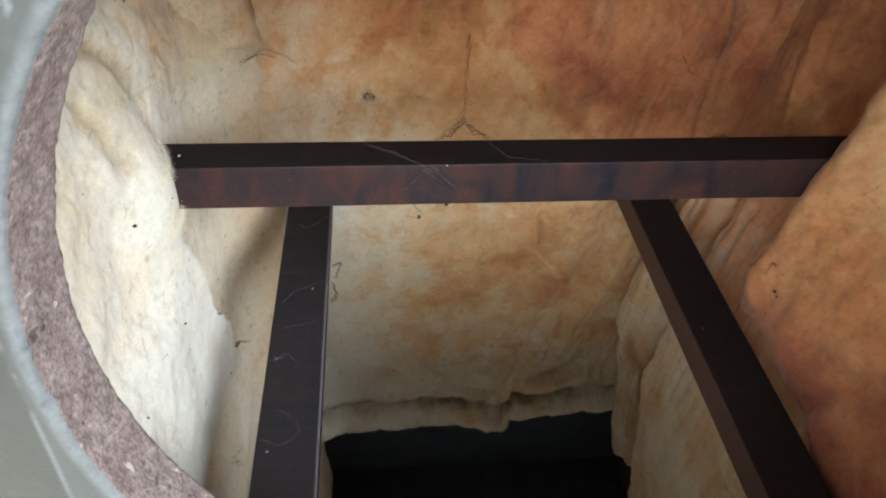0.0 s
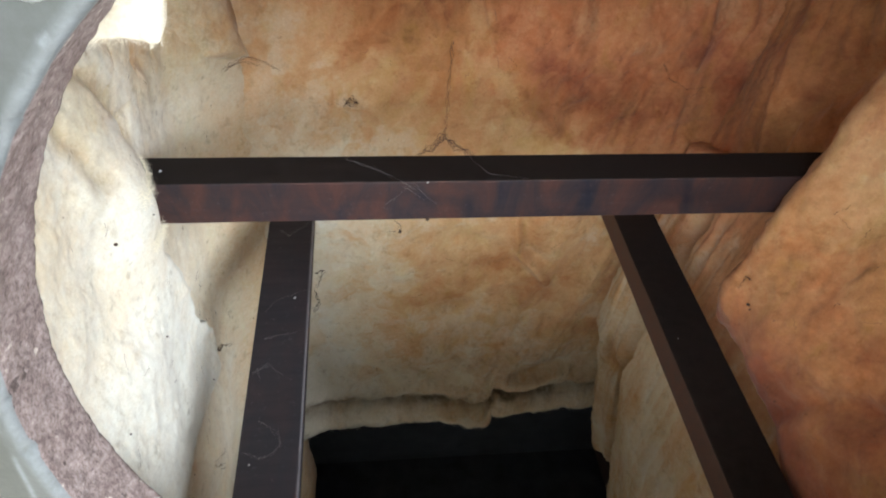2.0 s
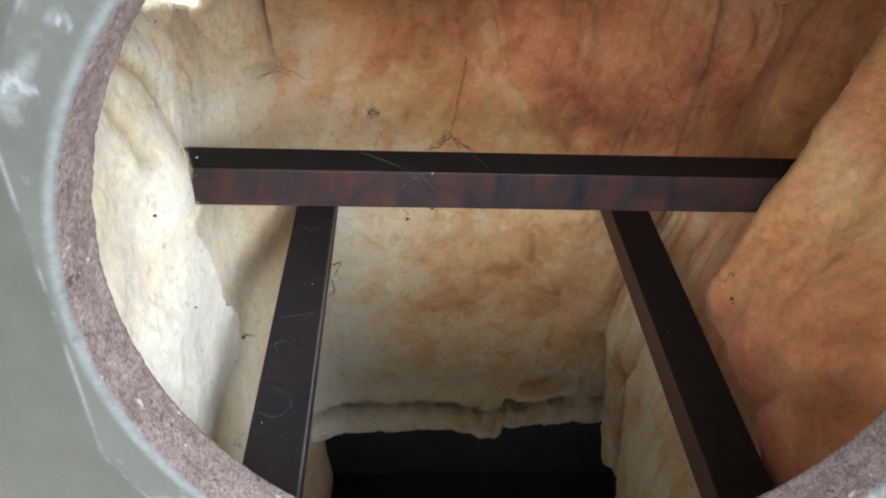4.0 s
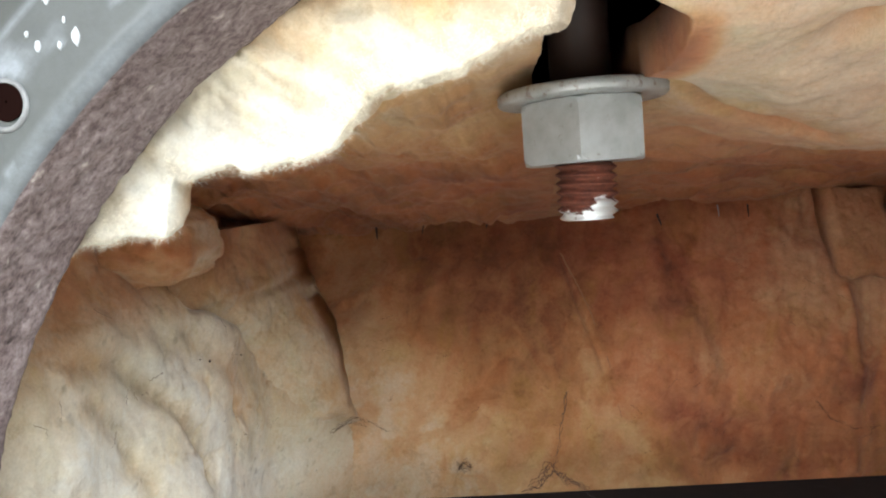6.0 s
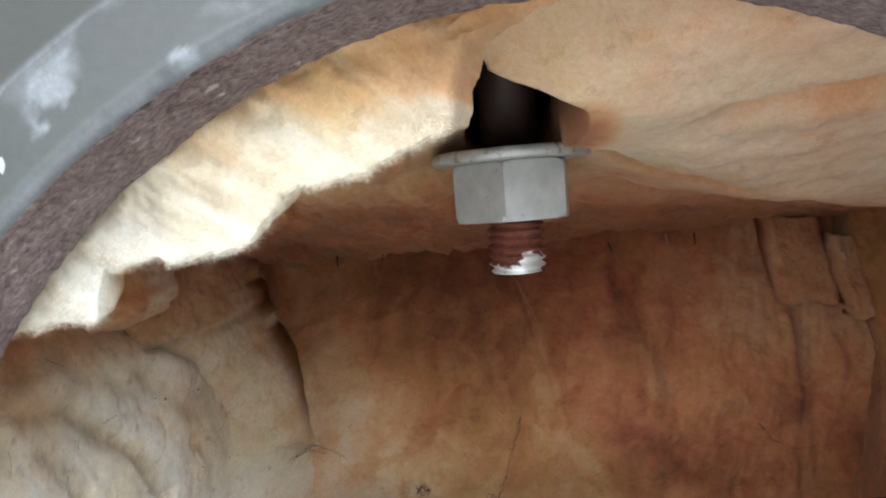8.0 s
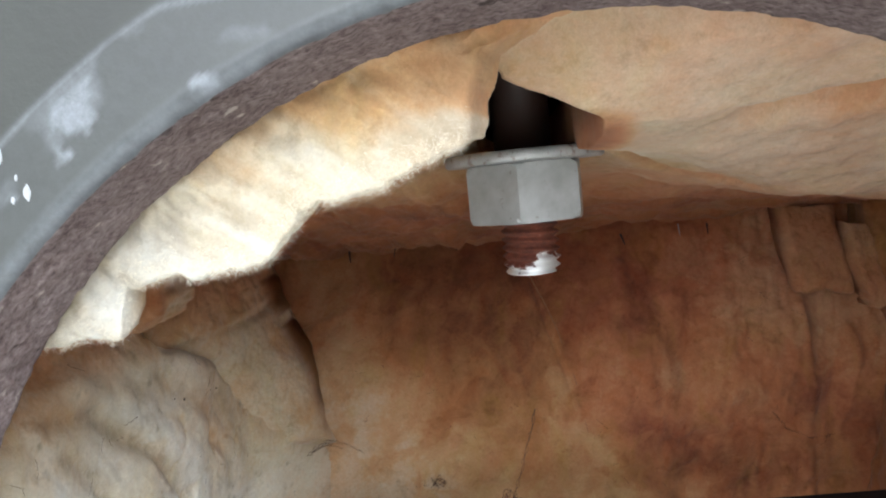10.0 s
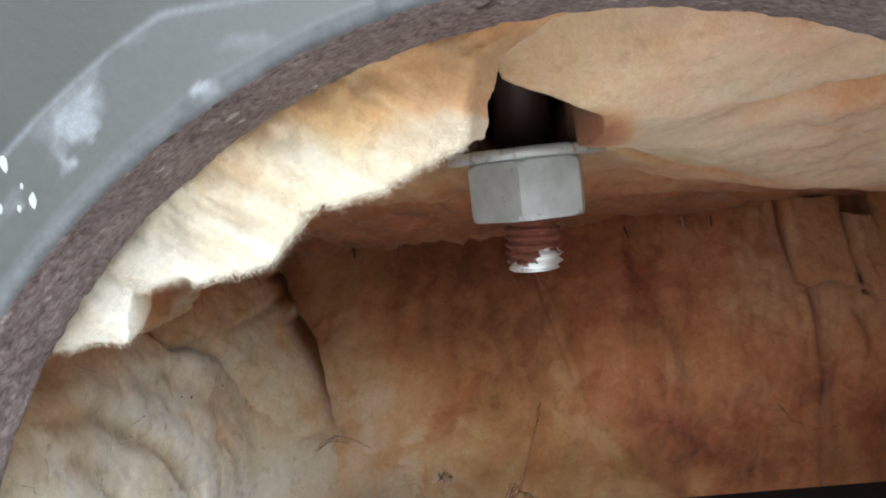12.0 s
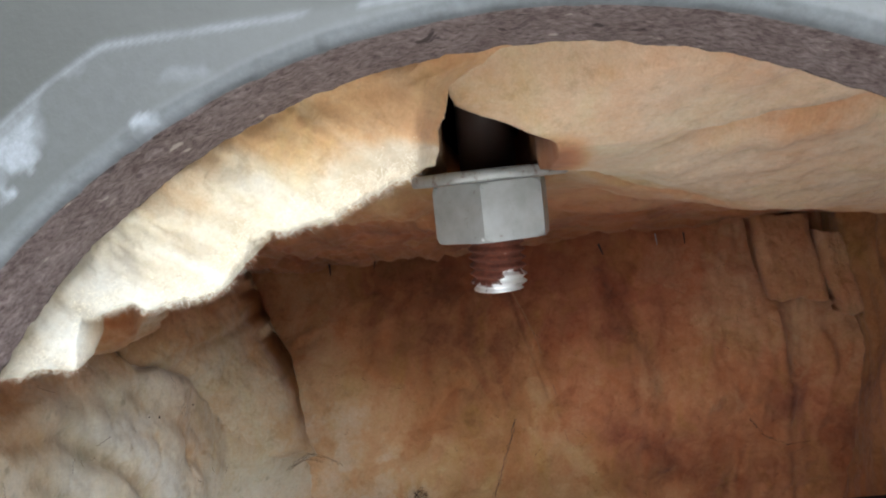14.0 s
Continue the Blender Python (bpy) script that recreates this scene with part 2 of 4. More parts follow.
def plain_material(name, rgb, rough, metal=0.0, grain=120.0, spread=0.25, spec=0.5, relief=0.1):
    k = Nodes(name)
    n = k.noise(grain, 6, 0.65)
    lo = tuple(c * (1 - spread) for c in rgb)
    hi = tuple(min(1, c * (1 + spread)) for c in rgb)
    k.relief(n, relief, 0.0005)
    return k.done(k.ramp(n, [(0.3, lo), (0.7, hi)]), k.ramp(n, [(0.3, (rough * 0.8,) * 3), (0.7, (min(1, rough * 1.2),) * 3)]), metal, spec)


def zinc_material(name, specks):
    """Zinc plate with brushed streaks, dull patches and rust specks."""
    k = Nodes(name)
    streak = k.noise(900, 4, 0.6, (1, 1, 0.08))
    patch = k.noise(160, 5, 0.6)
    base = k.ramp(patch, [(0.34, (0.38, 0.40, 0.39)), (0.66, (0.52, 0.55, 0.55))])
    rust = k.ramp(k.noise(480, 5, 0.7), [(specks, (0, 0, 0)), (specks + 0.07, (1, 1, 1))])
    base = k.mix(k.sum(rust, 0.6, "MULTIPLY"), base, (0.16, 0.075, 0.04))
    k.relief(streak, 0.15, 0.0002)
    return k.done(base, k.ramp(streak, [(0.3, (0.26, 0.26, 0.26)), (0.7, (0.46, 0.46, 0.46))]), 0.30, 0.5)


def rust_material():
    """A threaded end: red-brown rust in the grooves, bare bright crests towards the tip, an upright highlight painted
    in.
    """
    k = Nodes("rusty_thread")
    n = k.noise(380, 6, 0.7)
    place = k.node("SeparateXYZ", Vector=k.place())
    tip = k.node("MapRange", Value=place.outputs[2])
    tip.inputs[1].default_value, tip.inputs[2].default_value = 0.4985, 0.4930
    # Silver highlight down the middle, painted in with the bare metal
    worn = k.node("MapRange", Value=k.sum(k.sum(place.outputs[0], -0.0240), 0.0, "ABSOLUTE"))
    worn.inputs[1].default_value, worn.inputs[2].default_value = 0.0046, 0.0008
    bare = k.sum(k.sum(tip.outputs[0], k.sum(worn.outputs[0], 0.5, "MULTIPLY")), k.sum(k.sum(n, -0.5), 1.7, "MULTIPLY"))
    bare = k.ramp(bare, [(0.74, (0, 0, 0)), (0.86, (1, 1, 1))])
    base = k.mix(bare, k.ramp(n, [(0.3, (0.06, 0.016, 0.009)), (0.7, (0.20, 0.055, 0.028))]), (0.78, 0.80, 0.80))
    k.relief(n, 0.4, 0.0004)
    return k.done(base, k.mix(bare, (0.75, 0.75, 0.75), (0.4, 0.4, 0.4)), k.sum(bare, 0.7, "MULTIPLY"))


WOOL = wool_material()
BEAM_WOOD = dark_wood_material("blotched_dark_timber", 1.0)
POST_WOOD = dark_wood_material("black_brown_timber", 0.14)
# Shade and light put into timber colours: dark for tops, brown for a side
SHADED_WOOD = plain_material("shaded_matt_timber", (0.0160, 0.0130, 0.0125), 0.7, grain=240, spread=0.4, spec=0.10)
LIT_WOOD = plain_material("lit_brown_timber", (0.075, 0.040, 0.030), 0.6, grain=240, spread=0.4, spec=0.25)
PAINT = paint_material()
CHIP = chipboard_material()
ZINC = zinc_material("zinc_plate", 0.63)
DULL_ZINC = zinc_material("dull_zinc_plate", 0.56)
RUST = rust_material()
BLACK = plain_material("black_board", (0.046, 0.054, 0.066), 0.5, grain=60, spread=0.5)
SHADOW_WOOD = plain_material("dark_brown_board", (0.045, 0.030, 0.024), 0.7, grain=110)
PALE_STRIP = plain_material("pale_strip", (0.085, 0.08, 0.09), 0.5, grain=400)
PALE_PAINT = plain_material("white_paint", (0.34, 0.36, 0.37), 0.6, grain=500, spread=0.1)
FIBRE = plain_material("brown_fibre", (0.070, 0.032, 0.018), 0.8, grain=900)
WEB = plain_material("grey_cobweb", (0.17, 0.165, 0.165), 0.9, grain=900)
BORE = plain_material("dark_bore", (0.007, 0.003, 0.0025), 0.9, spec=0.0)
RIM = plain_material("scuffed_rim", (0.13, 0.135, 0.135), 0.4, grain=500, spread=0.4)
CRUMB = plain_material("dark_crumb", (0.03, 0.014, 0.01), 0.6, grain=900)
PLASTER = plain_material("white_plaster", (0.72, 0.71, 0.68), 0.9, grain=6, spread=0.05)
BOARDS = plain_material("pale_floor", (0.70, 0.66, 0.60), 0.7, grain=12, spread=0.1)

# ---- an unseen plain room added round the cabinet; its pale floor bounces light up ----
RX, RY, RZ = (-1.3, 2.0), (-1.75, 1.7), (-0.02, 2.7)


def wall_box(name, lo, hi, mat, label, category="wall"):
    return tagged(part(name, block(lo, hi, 0), mat), label, category, kind="structure")


wall_box("floor", (RX[0] - 0.1, RY[0] - 0.1, RZ[0] - 0.1), (RX[1] + 0.1, RY[1] + 0.1, RZ[0]), BOARDS, "plain pale floor under the cabinet", "floor")
wall_box("ceiling", (RX[0] - 0.1, RY[0] - 0.1, RZ[1]), (RX[1] + 0.1, RY[1] + 0.1, RZ[1] + 0.1), PLASTER, "plain white plaster ceiling of the room", "ceiling")
wall_box("wall_west", (RX[0] - 0.1, RY[0], RZ[0]), (RX[0], RY[1], RZ[1]), PLASTER, "plain white plaster wall of the room")
wall_box("wall_east", (RX[1], RY[0], RZ[0]), (RX[1] + 0.1, RY[1], RZ[1]), PLASTER, "plain white plaster wall of the room")
wall_box("wall_north", (RX[0] - 0.1, RY[1], RZ[0]), (RX[1] + 0.1, RY[1] + 0.1, RZ[1]), PLASTER, "plain white plaster wall of the room")
wall_box("wall_south", (RX[0] - 0.1, RY[0] - 0.1, RZ[0]), (RX[1] + 0.1, RY[0], RZ[1]), PLASTER, "plain white plaster wall of the room")

# ---- the cabinet ----
cabinet = tagged(new("loudspeaker_cabinet"), "opened wooden loudspeaker cabinet with grey-painted front and empty driver hole", "loudspeaker")
XL, XR, YB, ZB, ZT = -0.112, 0.180, 0.352, 0.02, 0.562
T = 0.016
part("side_panel", block((XL - T, 0.098, ZB), (XL, YB + T, ZT)), SHADOW_WOOD, cabinet)
part("side_panel", block((XR, 0.098, ZB), (XR + T, YB + T, ZT)), SHADOW_WOOD, cabinet)
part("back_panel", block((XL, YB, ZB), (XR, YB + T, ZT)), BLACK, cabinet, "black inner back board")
part("top_panel", block((XL - T, 0.098, ZT), (XR + T, YB + T, ZT + T)), SHADOW_WOOD, cabinet)
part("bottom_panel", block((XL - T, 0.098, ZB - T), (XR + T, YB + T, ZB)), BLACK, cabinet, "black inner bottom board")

# the front baffle: a slab with a round hole, leaning a little
RAD, THICK = 0.0797, 0.0137
NA = 720


def baffle_mesh():
    a = np.linspace(0, 2 * np.pi, NA, endpoint=False)
    c, s = np.cos(a), np.sin(a)
    far = np.minimum(0.19 / np.maximum(np.abs(c), 1e-6), np.where(s > 0, 0.118, 0.42) / np.maximum(np.abs(s), 1e-6))
    rings = []
    ragged = (fbm(np.stack([c * 14, s * 14, a * 0], 1), 5, 3) - 0.5)
    chips = np.maximum(0, fbm(np.stack([c * 50, s * 50, a * 0], 1), 3, 9) - 0.66)
    # painted face, from the far edge in to the rim
    rings.append((far, np.zeros(NA), 0))
    for r in np.linspace(0.112, 0.0812, 110):
        rings.append((np.full(NA, r), np.zeros(NA), 0))
    rings.append((RAD + 0.0007 + chips * 0.004, np.zeros(NA) + 0.0001, 0))
    rings.append((RAD + ragged * 0.0006, np.zeros(NA) + 0.0011 + chips * 0.004, 1))
    for d in np.linspace(0.002, THICK - 0.0006, 22):
        rough = fbm(np.stack([c * 60, s * 60, a * 0 + d * 500], 1), 4, 5) - 0.5
        rings.append((RAD + rough * 0.0010 + ragged * 0.0005, np.zeros(NA) + d, 1))
    rings.append((RAD + 0.0008, np.zeros(NA) + THICK, 1))
    rings.append((far, np.zeros(NA) + THICK, 1))
    V, mark, lay = [], [], []
    for r, d, _ in rings:
        lay.append(np.stack([c * 0.08, s * 0.08, d + r * 0], 1))
        x, z = r * c, r * s
        V.append(np.stack([x, d, z], 1))
        sd = np.maximum.reduce([np.hypot(x, z) - 0.0898, np.abs(x) - 0.0826, np.abs(z) - 0.0822])
        w = fbm(np.stack([x * 220, z * 220, x * 0], 1), 4, 21)
        cloud = fbm(np.stack([x * 70, z * 70, x * 0], 1), 4, 33)
        inside = 0.10 * step(-sd, -0.0003, 0.0008)
        edge = 0.45 * np.exp(-((sd + 0.0004) / 0.0004) ** 2) * step(w, 0.36, 0.58)
        scuff = 0.42 * step(w, 0.42, 0.66) * step(-sd, -0.0005, 0.0012) * (1 - step(-sd, 0.0035, 0.0062)) * step(cloud, 0.40, 0.58)
        scuff = np.maximum(scuff, 0.8 * step(w, 0.66, 0.74) * step(-sd, 0.0005, 0.002) * step(cloud, 0.48, 0.6))
        rim = 0.55 * np.exp(-((r - RAD) / 0.0016) ** 2) + 0 * x
        mark.append(np.clip(np.maximum.reduce([inside, edge, scuff, rim]), 0, 1))
    V, mark = np.concatenate(V), np.concatenate(mark)
    n = len(rings)
    k = np.arange(NA)
    kn = (k + 1) % NA
    Q, M = [], []
    for i in range(n):
        j = (i + 1) % n
        Q.append(np.stack([i * NA + k, i * NA + kn, j * NA + kn, j * NA + k], 1))
        M.append(np.full(NA, 1 if rings[i][2] and i < n - 1 else 0))
    me = bpy.data.meshes.new("front_baffle")
    me.from_pydata(V.tolist(), [], np.concatenate(Q).tolist())
    at = me.attributes.new("stain", "FLOAT", "POINT")
    at.data.foreach_set("value", mark.astype(np.float32))
    at = me.attributes.new("lay", "FLOAT_VECTOR", "POINT")
    at.data.foreach_set("vector", np.concatenate(lay).astype(np.float32).ravel())
    me.polygons.foreach_set("material_index", np.concatenate(M).astype(np.int32))
    me.polygons.foreach_set("use_smooth", np.ones(n * NA, dtype=bool))
    bm = bmesh.new()
    bm.from_mesh(me)
    bmesh.ops.recalc_face_normals(bm, faces=bm.faces[:])
    bm.to_mesh(me)
    bm.free()
    return me


# plane: y = 0.0859 - 0.07 (x - 0.0201) + 0.074 (z - 0.4516)
ax, az = Vector((1, -0.07, 0)).normalized(), Vector((0, 0.074, 1))
ay = az.cross(ax).normalized()
az = ax.cross(ay).normalized()
FRONT = Matrix.Translation(HOLE) @ Matrix((ax, ay, az)).transposed().to_4x4()
baffle = link("front_baffle", baffle_mesh(), [PAINT, CHIP], cabinet, "grey-painted chipboard front with a round cut hole")
baffle.matrix_world = FRONT


def on_front(ob, x, z, y=0.0):
    ob.matrix_world = FRONT @ Matrix.Translation((x, y, z))
    return ob


# screw holes of the missing driver, with a bare bevelled rim and a dark bore
for sx, sz in ((-1, 1), (1, 1), (-1, -1), (1, -1)):
    bm = lathe([(0.0017, 0.0004), (0.0017, 0.004), (0.0025, 0.004), (0.0025, -0.0001), (0.0023, -0.0003), (0.0021, -0.0003)], 28)
    bmesh.ops.rotate(bm, verts=bm.verts[:], matrix=Matrix.Rotation(radians(-90), 3, "X"))
    rim = part("screw_hole", bm, RIM, baffle, "bare bright screw hole rim", True)
    on_front(rim, sx * 0.0600, sz * 0.0603)
    rim.matrix_parent_inverse = Matrix.Identity(4)
    rim.parent = baffle
    rim.matrix_world = FRONT @ Matrix.Translation((sx * 0.0600, 0, sz * 0.0603))
    # No hole is cut: a dark disc gives the shade of the bore
    bm = lathe([(0.0001, 0.0), (0.0001, 0.004), (0.0018, 0.004), (0.0018, 0.0)], 20)
    bmesh.ops.rotate(bm, verts=bm.verts[:], matrix=Matrix.Rotation(radians(-90), 3, "X"))
    bore = part("bore", bm, BORE, rim, "rust-dark disc giving the shade of the bore")
    bore.matrix_world = FRONT @ Matrix.Translation((sx * 0.0600 + 0.0003, -0.0002, sz * 0.0603 + 0.0003))

# flecks of white paint on the front
rs = random.Random(4)
for x, z, a in ((-0.0551, 0.0697, 0.00062), (-0.0524, 0.0656, 0.00058), (-0.0562, 0.0652, 0.00040), (-0.0540, 0.0650, 0.00030), (-0.0534, 0.0672, 0.00022), (-0.0572, 0.0664, 0.00026)):
    bm = bmesh.new()
    ring = [bm.verts.new((0.62 * a * math.cos(k * 0.7) * rs.uniform(0.85, 1.15), -0.00012, 1.25 * a * math.sin(k * 0.7) * rs.uniform(0.8, 1.2))) for k in range(9)]
    low = [bm.verts.new((v.co.x * 1.25, 0.0001, v.co.z * 1.25)) for v in ring]
    bm.faces.new(ring[::-1])
    for k in range(9):
        bm.faces.new((ring[k], ring[(k + 1) % 9], low[(k + 1) % 9], low[k]))
    fleck = part("paint_fleck", bm, PALE_PAINT, baffle, "fleck of white paint")
    fleck.matrix_world = FRONT @ Matrix.Translation((x, 0, z))

# ---- timber braces ----
BZ = 0.40625


def brace(name, lo, hi, top, faces, label, slope=0.0, worn=None):
    """A bar of timber whose upper side can take a shaded colour; slope: how far it runs aside, by depth."""
    root = tagged(new(name), label, "brace", "braces inside the cabinet")
    mid = [(a + b) / 2 for a, b in zip(lo, hi)]
    root.location = mid
    bm = block([a - c for a, c in zip(lo, mid)], [b - c for b, c in zip(hi, mid)], 0.0005, 2)
    bm.normal_update()
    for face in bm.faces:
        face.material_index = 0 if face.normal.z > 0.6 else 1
    for v in bm.verts:
        v.co.x += slope * v.co.y
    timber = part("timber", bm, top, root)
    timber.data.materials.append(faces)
    # a thin pale strip along one upper edge
    if worn:
        bm = block([a - c for a, c in zip(worn[0], mid)], [b - c for b, c in zip(worn[1], mid)], 0.0002, 1)
        for v in bm.verts:
            v.co.x += slope * v.co.y
        part("edge_strip", bm, PALE_STRIP, root, "pale edge strip")
    return root


SZ = 0.3590
brace("cross_brace", (-0.100, 0.1938, BZ), (0.158, 0.2078, 0.4203), SHADED_WOOD, BEAM_WOOD, "dark-stained wooden crosspiece with red and blue blotches")
brace("front_brace", (-0.0514, 0.0940, SZ - 0.0115), (-0.0340, 0.2960, SZ), POST_WOOD, POST_WOOD, "black-brown wooden strut with one pale edge", -0.016, ((-0.0343, 0.0945, SZ - 0.0020), (-0.0335, 0.2950, SZ - 0.0003)))
brace("front_brace", (0.0922, 0.0930, SZ - 0.0110), (0.1105, 0.2960, SZ), SHADED_WOOD, LIT_WOOD, "brown wooden strut under the crosspiece, its top shaded by colour", 0.028)

# ---- the bolt through the top ----
bolt = tagged(new("hanging_bolt"), "zinc-plated bolt with nut and wide washer, thread end rusted red-brown", "bolt")
bolt.matrix_world = pose(0.0220, 0.1735, 0.5150, 0, 0.8, 0)


def thread():
    turns, pitch, seg = 9.0, 0.00175, 40
    bm = bmesh.new()
    rows = []
    top, steps = -0.0105, int(turns * 8)
    for i in range(steps + 1):
        h = top - 0.0128 * i / steps + 0.001
        row = []
        for k in range(seg):
            a = 2 * math.pi * k / seg
            saw = abs(((h / pitch + a / (2 * math.pi)) % 1.0) * 2 - 1)
            taper = 1 - 0.10 * max(0, (i / steps - 0.86) / 0.14)
            row.append(bm.verts.new(((0.0050 + 0.0012 * saw) * taper * math.cos(a), (0.0050 + 0.0012 * saw) * taper * math.sin(a), h)))
        rows.append(row)
    for p, q in zip(rows, rows[1:]):
        for k in range(seg):
            bm.faces.new((p[k], q[k], q[(k + 1) % seg], p[(k + 1) % seg]))
    bm.faces.new(rows[0])
    bm.faces.new(rows[-1][::-1])
    bmesh.ops.recalc_face_normals(bm, faces=bm.faces[:])
    return bm


def nut():
    bm = bmesh.new()
    R6, h = 0.01300, 0.0060
    rows = []
    seg = 96
    for z, chamfer in ((h, 0.9), (h - 0.0004, 0.93), (h - 0.0013, 1.0), (-h + 0.0013, 1.0), (-h + 0.0004, 0.93), (-h, 0.9)):
        row = []
        for k in range(seg):
            a = 2 * math.pi * k / seg
            hexr = R6 * math.cos(math.pi / 6) / math.cos((a % (math.pi / 3)) - math.pi / 6)
            r = min(hexr, R6 * (chamfer + 0.035))
            row.append(bm.verts.new((r * math.cos(a), r * math.sin(a), z)))
        rows.append(row)
    for p, q in zip(rows, rows[1:]):
        for k in range(seg):
            bm.faces.new((p[k], q[k], q[(k + 1) % seg], p[(k + 1) % seg]))
    bm.faces.new(rows[0][::-1])
    bm.faces.new(rows[-1])
    bmesh.ops.rotate(bm, verts=bm.verts[:], matrix=Matrix.Rotation(radians(-100.0), 3, "Z"))
    bmesh.ops.translate(bm, verts=bm.verts[:], vec=(0, 0, -0.0051))
    bmesh.ops.recalc_face_normals(bm, faces=bm.faces[:])
    return bm


part("nut", nut(), ZINC, bolt, "zinc-plated hexagon nut")
part("washer", lathe([(0.0066, 0.0010), (0.0066, 0.0032), (0.0161, 0.0034), (0.0166, 0.0029), (0.0166, 0.0014), (0.0161, 0.0010)], 72), DULL_ZINC, bolt, "dull zinc washer with rust specks", True)
part("thread", thread(), RUST, bolt, "rusted thread with a bare tip", True)
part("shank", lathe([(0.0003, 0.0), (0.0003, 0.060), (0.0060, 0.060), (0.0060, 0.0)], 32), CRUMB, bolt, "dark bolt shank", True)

# ---- glass wool lining ----


def blobs(a, b, spots):
    """The strongest of some soft round stains: (a, b, radius, weight)."""
    out = 0.0
    for p, q, r, w in spots:
        out = np.maximum(out, w * np.exp(-(((a - p) ** 2 + (b - q) ** 2) / r**2)))
    return out


def grid(u, v):
    return np.meshgrid(u, v, indexing="ij")


def flat(P, scale=1.0):
    return P.reshape(-1, 3) * scale


def tex(P, scale, octaves=4, seed=0):
    return fbm(flat(P, scale), octaves, seed).reshape(P.shape[:2])


def wave(a, b, seed, octaves=4):
    """Noise over two coordinates of a grid, each at its own scale."""
    return fbm(np.stack([a.ravel(), b.ravel(), a.ravel() * 0], 1), octaves, seed).reshape(a.shape) - 0.5


def lumps(P, seed, big=0.006, small=0.0022, fine=0.0009):
    return big * (tex(P, 26, 3, seed) - 0.5) + small * (tex(P, 95, 4, seed + 3) - 0.5) + fine * (tex(P, 330, 4, seed + 6) - 0.5)


def cracks(P, scale, seed, width):
    """Thin wandering lines, 0 to 1."""
    n = tex(P, scale, 4, seed)
    m = step(tex(P, scale * 0.6, 3, seed + 9), 0.46, 0.60)
    return np.exp(-(((n - 0.5) / width) ** 2)) * m


def groove(a, b, pts, width):
    return np.exp(-((line_gap(a, b, pts) / width) ** 2))


def tide(P, scale, seed, edge=0.012):
    """Old water stains: cloudy patches, darker along their edge."""
    n = fbm(flat(P, scale) + 1.6 * (fbm(flat(P, scale * 1.7), 3, seed + 40)[:, None] - 0.5), 5, seed).reshape(P.shape[:2])
    return step(n, 0.5 - 0.03, 0.5 + 0.03) - 0.5 + 0.6 * np.exp(-(((n - 0.53) / edge) ** 2))


# back wall
X, V = grid(np.linspace(-0.106, 0.172, 430), np.linspace(0.0, 1.0, 560))
bottom = np.interp(X, [-0.106, 0.030, 0.044, 0.050, 0.0605, 0.0630, 0.138, 0.172], [0.161, 0.159, 0.1555, 0.1520, 0.1510, 0.1645, 0.1655, 0.166]) + 0.005 * wave(X * 160, X * 0, 8, 5)
Z = bottom + (0.520 - bottom) * V
Y = 0.293 - 0.016 * step(-X, 0.034, 0.076) * (1 - step(Z, 0.425, 0.465)) + 0.031 * step(Z, 0.420, 0.492) - 0.004 * bump(Z, bottom + 0.008, 0.008) + 0.005 * bump(Z, bottom + 0.021, 0.004) - 0.003 * bump(Z, bottom + 0.030, 0.006) + 0.008 * step(-Z, -bottom - 0.003, -bottom)
P = np.stack([X, Y, Z], 2)
lean = X - 0.25 * (Z - 0.42)
wrinkle = 0.0085 * wave(lean * 70, Z * 13, 12) * (0.35 + 0.65 * step(X, 0.03, 0.11))
creases = (cracks(P, 34, 300, 0.012) + 0.6 * cracks(P, 60, 320, 0.014)) * step(Z, 0.27, 0.36)
fold_a = groove(X, Z, [(0.133, 0.450), (0.132, 0.419), (0.129, 0.397), (0.131, 0.355)], 0.0022)
fold_c = groove(X, Z, [(0.066, 0.388), (0.077, 0.374), (0.088, 0.360)], 0.0022)
fold_d = groove(X, Z, [(0.150, 0.440), (0.152, 0.415), (0.156, 0.377), (0.156, 0.355)], 0.0024)
fold_e = groove(X, Z, [(0.066, 0.470), (0.069, 0.445), (0.070, 0.412), (0.082, 0.395)], 0.0030)
fold_f = groove(X, Z, [(-0.082, 0.452), (-0.067, 0.457), (-0.045, 0.466), (-0.030, 0.472)], 0.0022)
fold_g = groove(X, Z, [(0.006, 0.470), (0.009, 0.445), (0.016, 0.425)], 0.0026)
folds = fold_a + fold_c + fold_d + fold_e + fold_f + 0.6 * fold_g
ridge = groove(X, Z, [(0.140, 0.445), (0.141, 0.405), (0.144, 0.360)], 0.005) + 0.8 * groove(X, Z, [(0.078, 0.462), (0.083, 0.430), (0.088, 0.405)], 0.005)
folds = folds * step(tex(P, 60, 4, 74), 0.30, 0.62)
D = lumps(P, 40, 0.009, 0.0042, 0.0007) + wrinkle - 0.0005 * creases - 0.0022 * folds + 0.0030 * ridge
D += 0.0016 * groove(X, Z, [(0.028, 0.470), (0.034, 0.447), (0.041, 0.418)], 0.0009)
D += 0.0045 * groove(X, Z, [(0.076, 0.201), (0.090, 0.204), (0.104, 0.210)], 0.004) - 0.003 * groove(X, Z, [(0.072, 0.194), (0.095, 0.197), (0.110, 0.204)], 0.003)
D -= 0.0028 * groove(X, Z, [(0.062, 0.325), (0.064, 0.306), (0.076, 0.294), (0.083, 0.284)], 0.0026)
D += 0.0020 * groove(X, Z, [(0.066, 0.328), (0.070, 0.308), (0.080, 0.300)], 0.0030)
P = swell(P, -D)
BACK_GRID = P
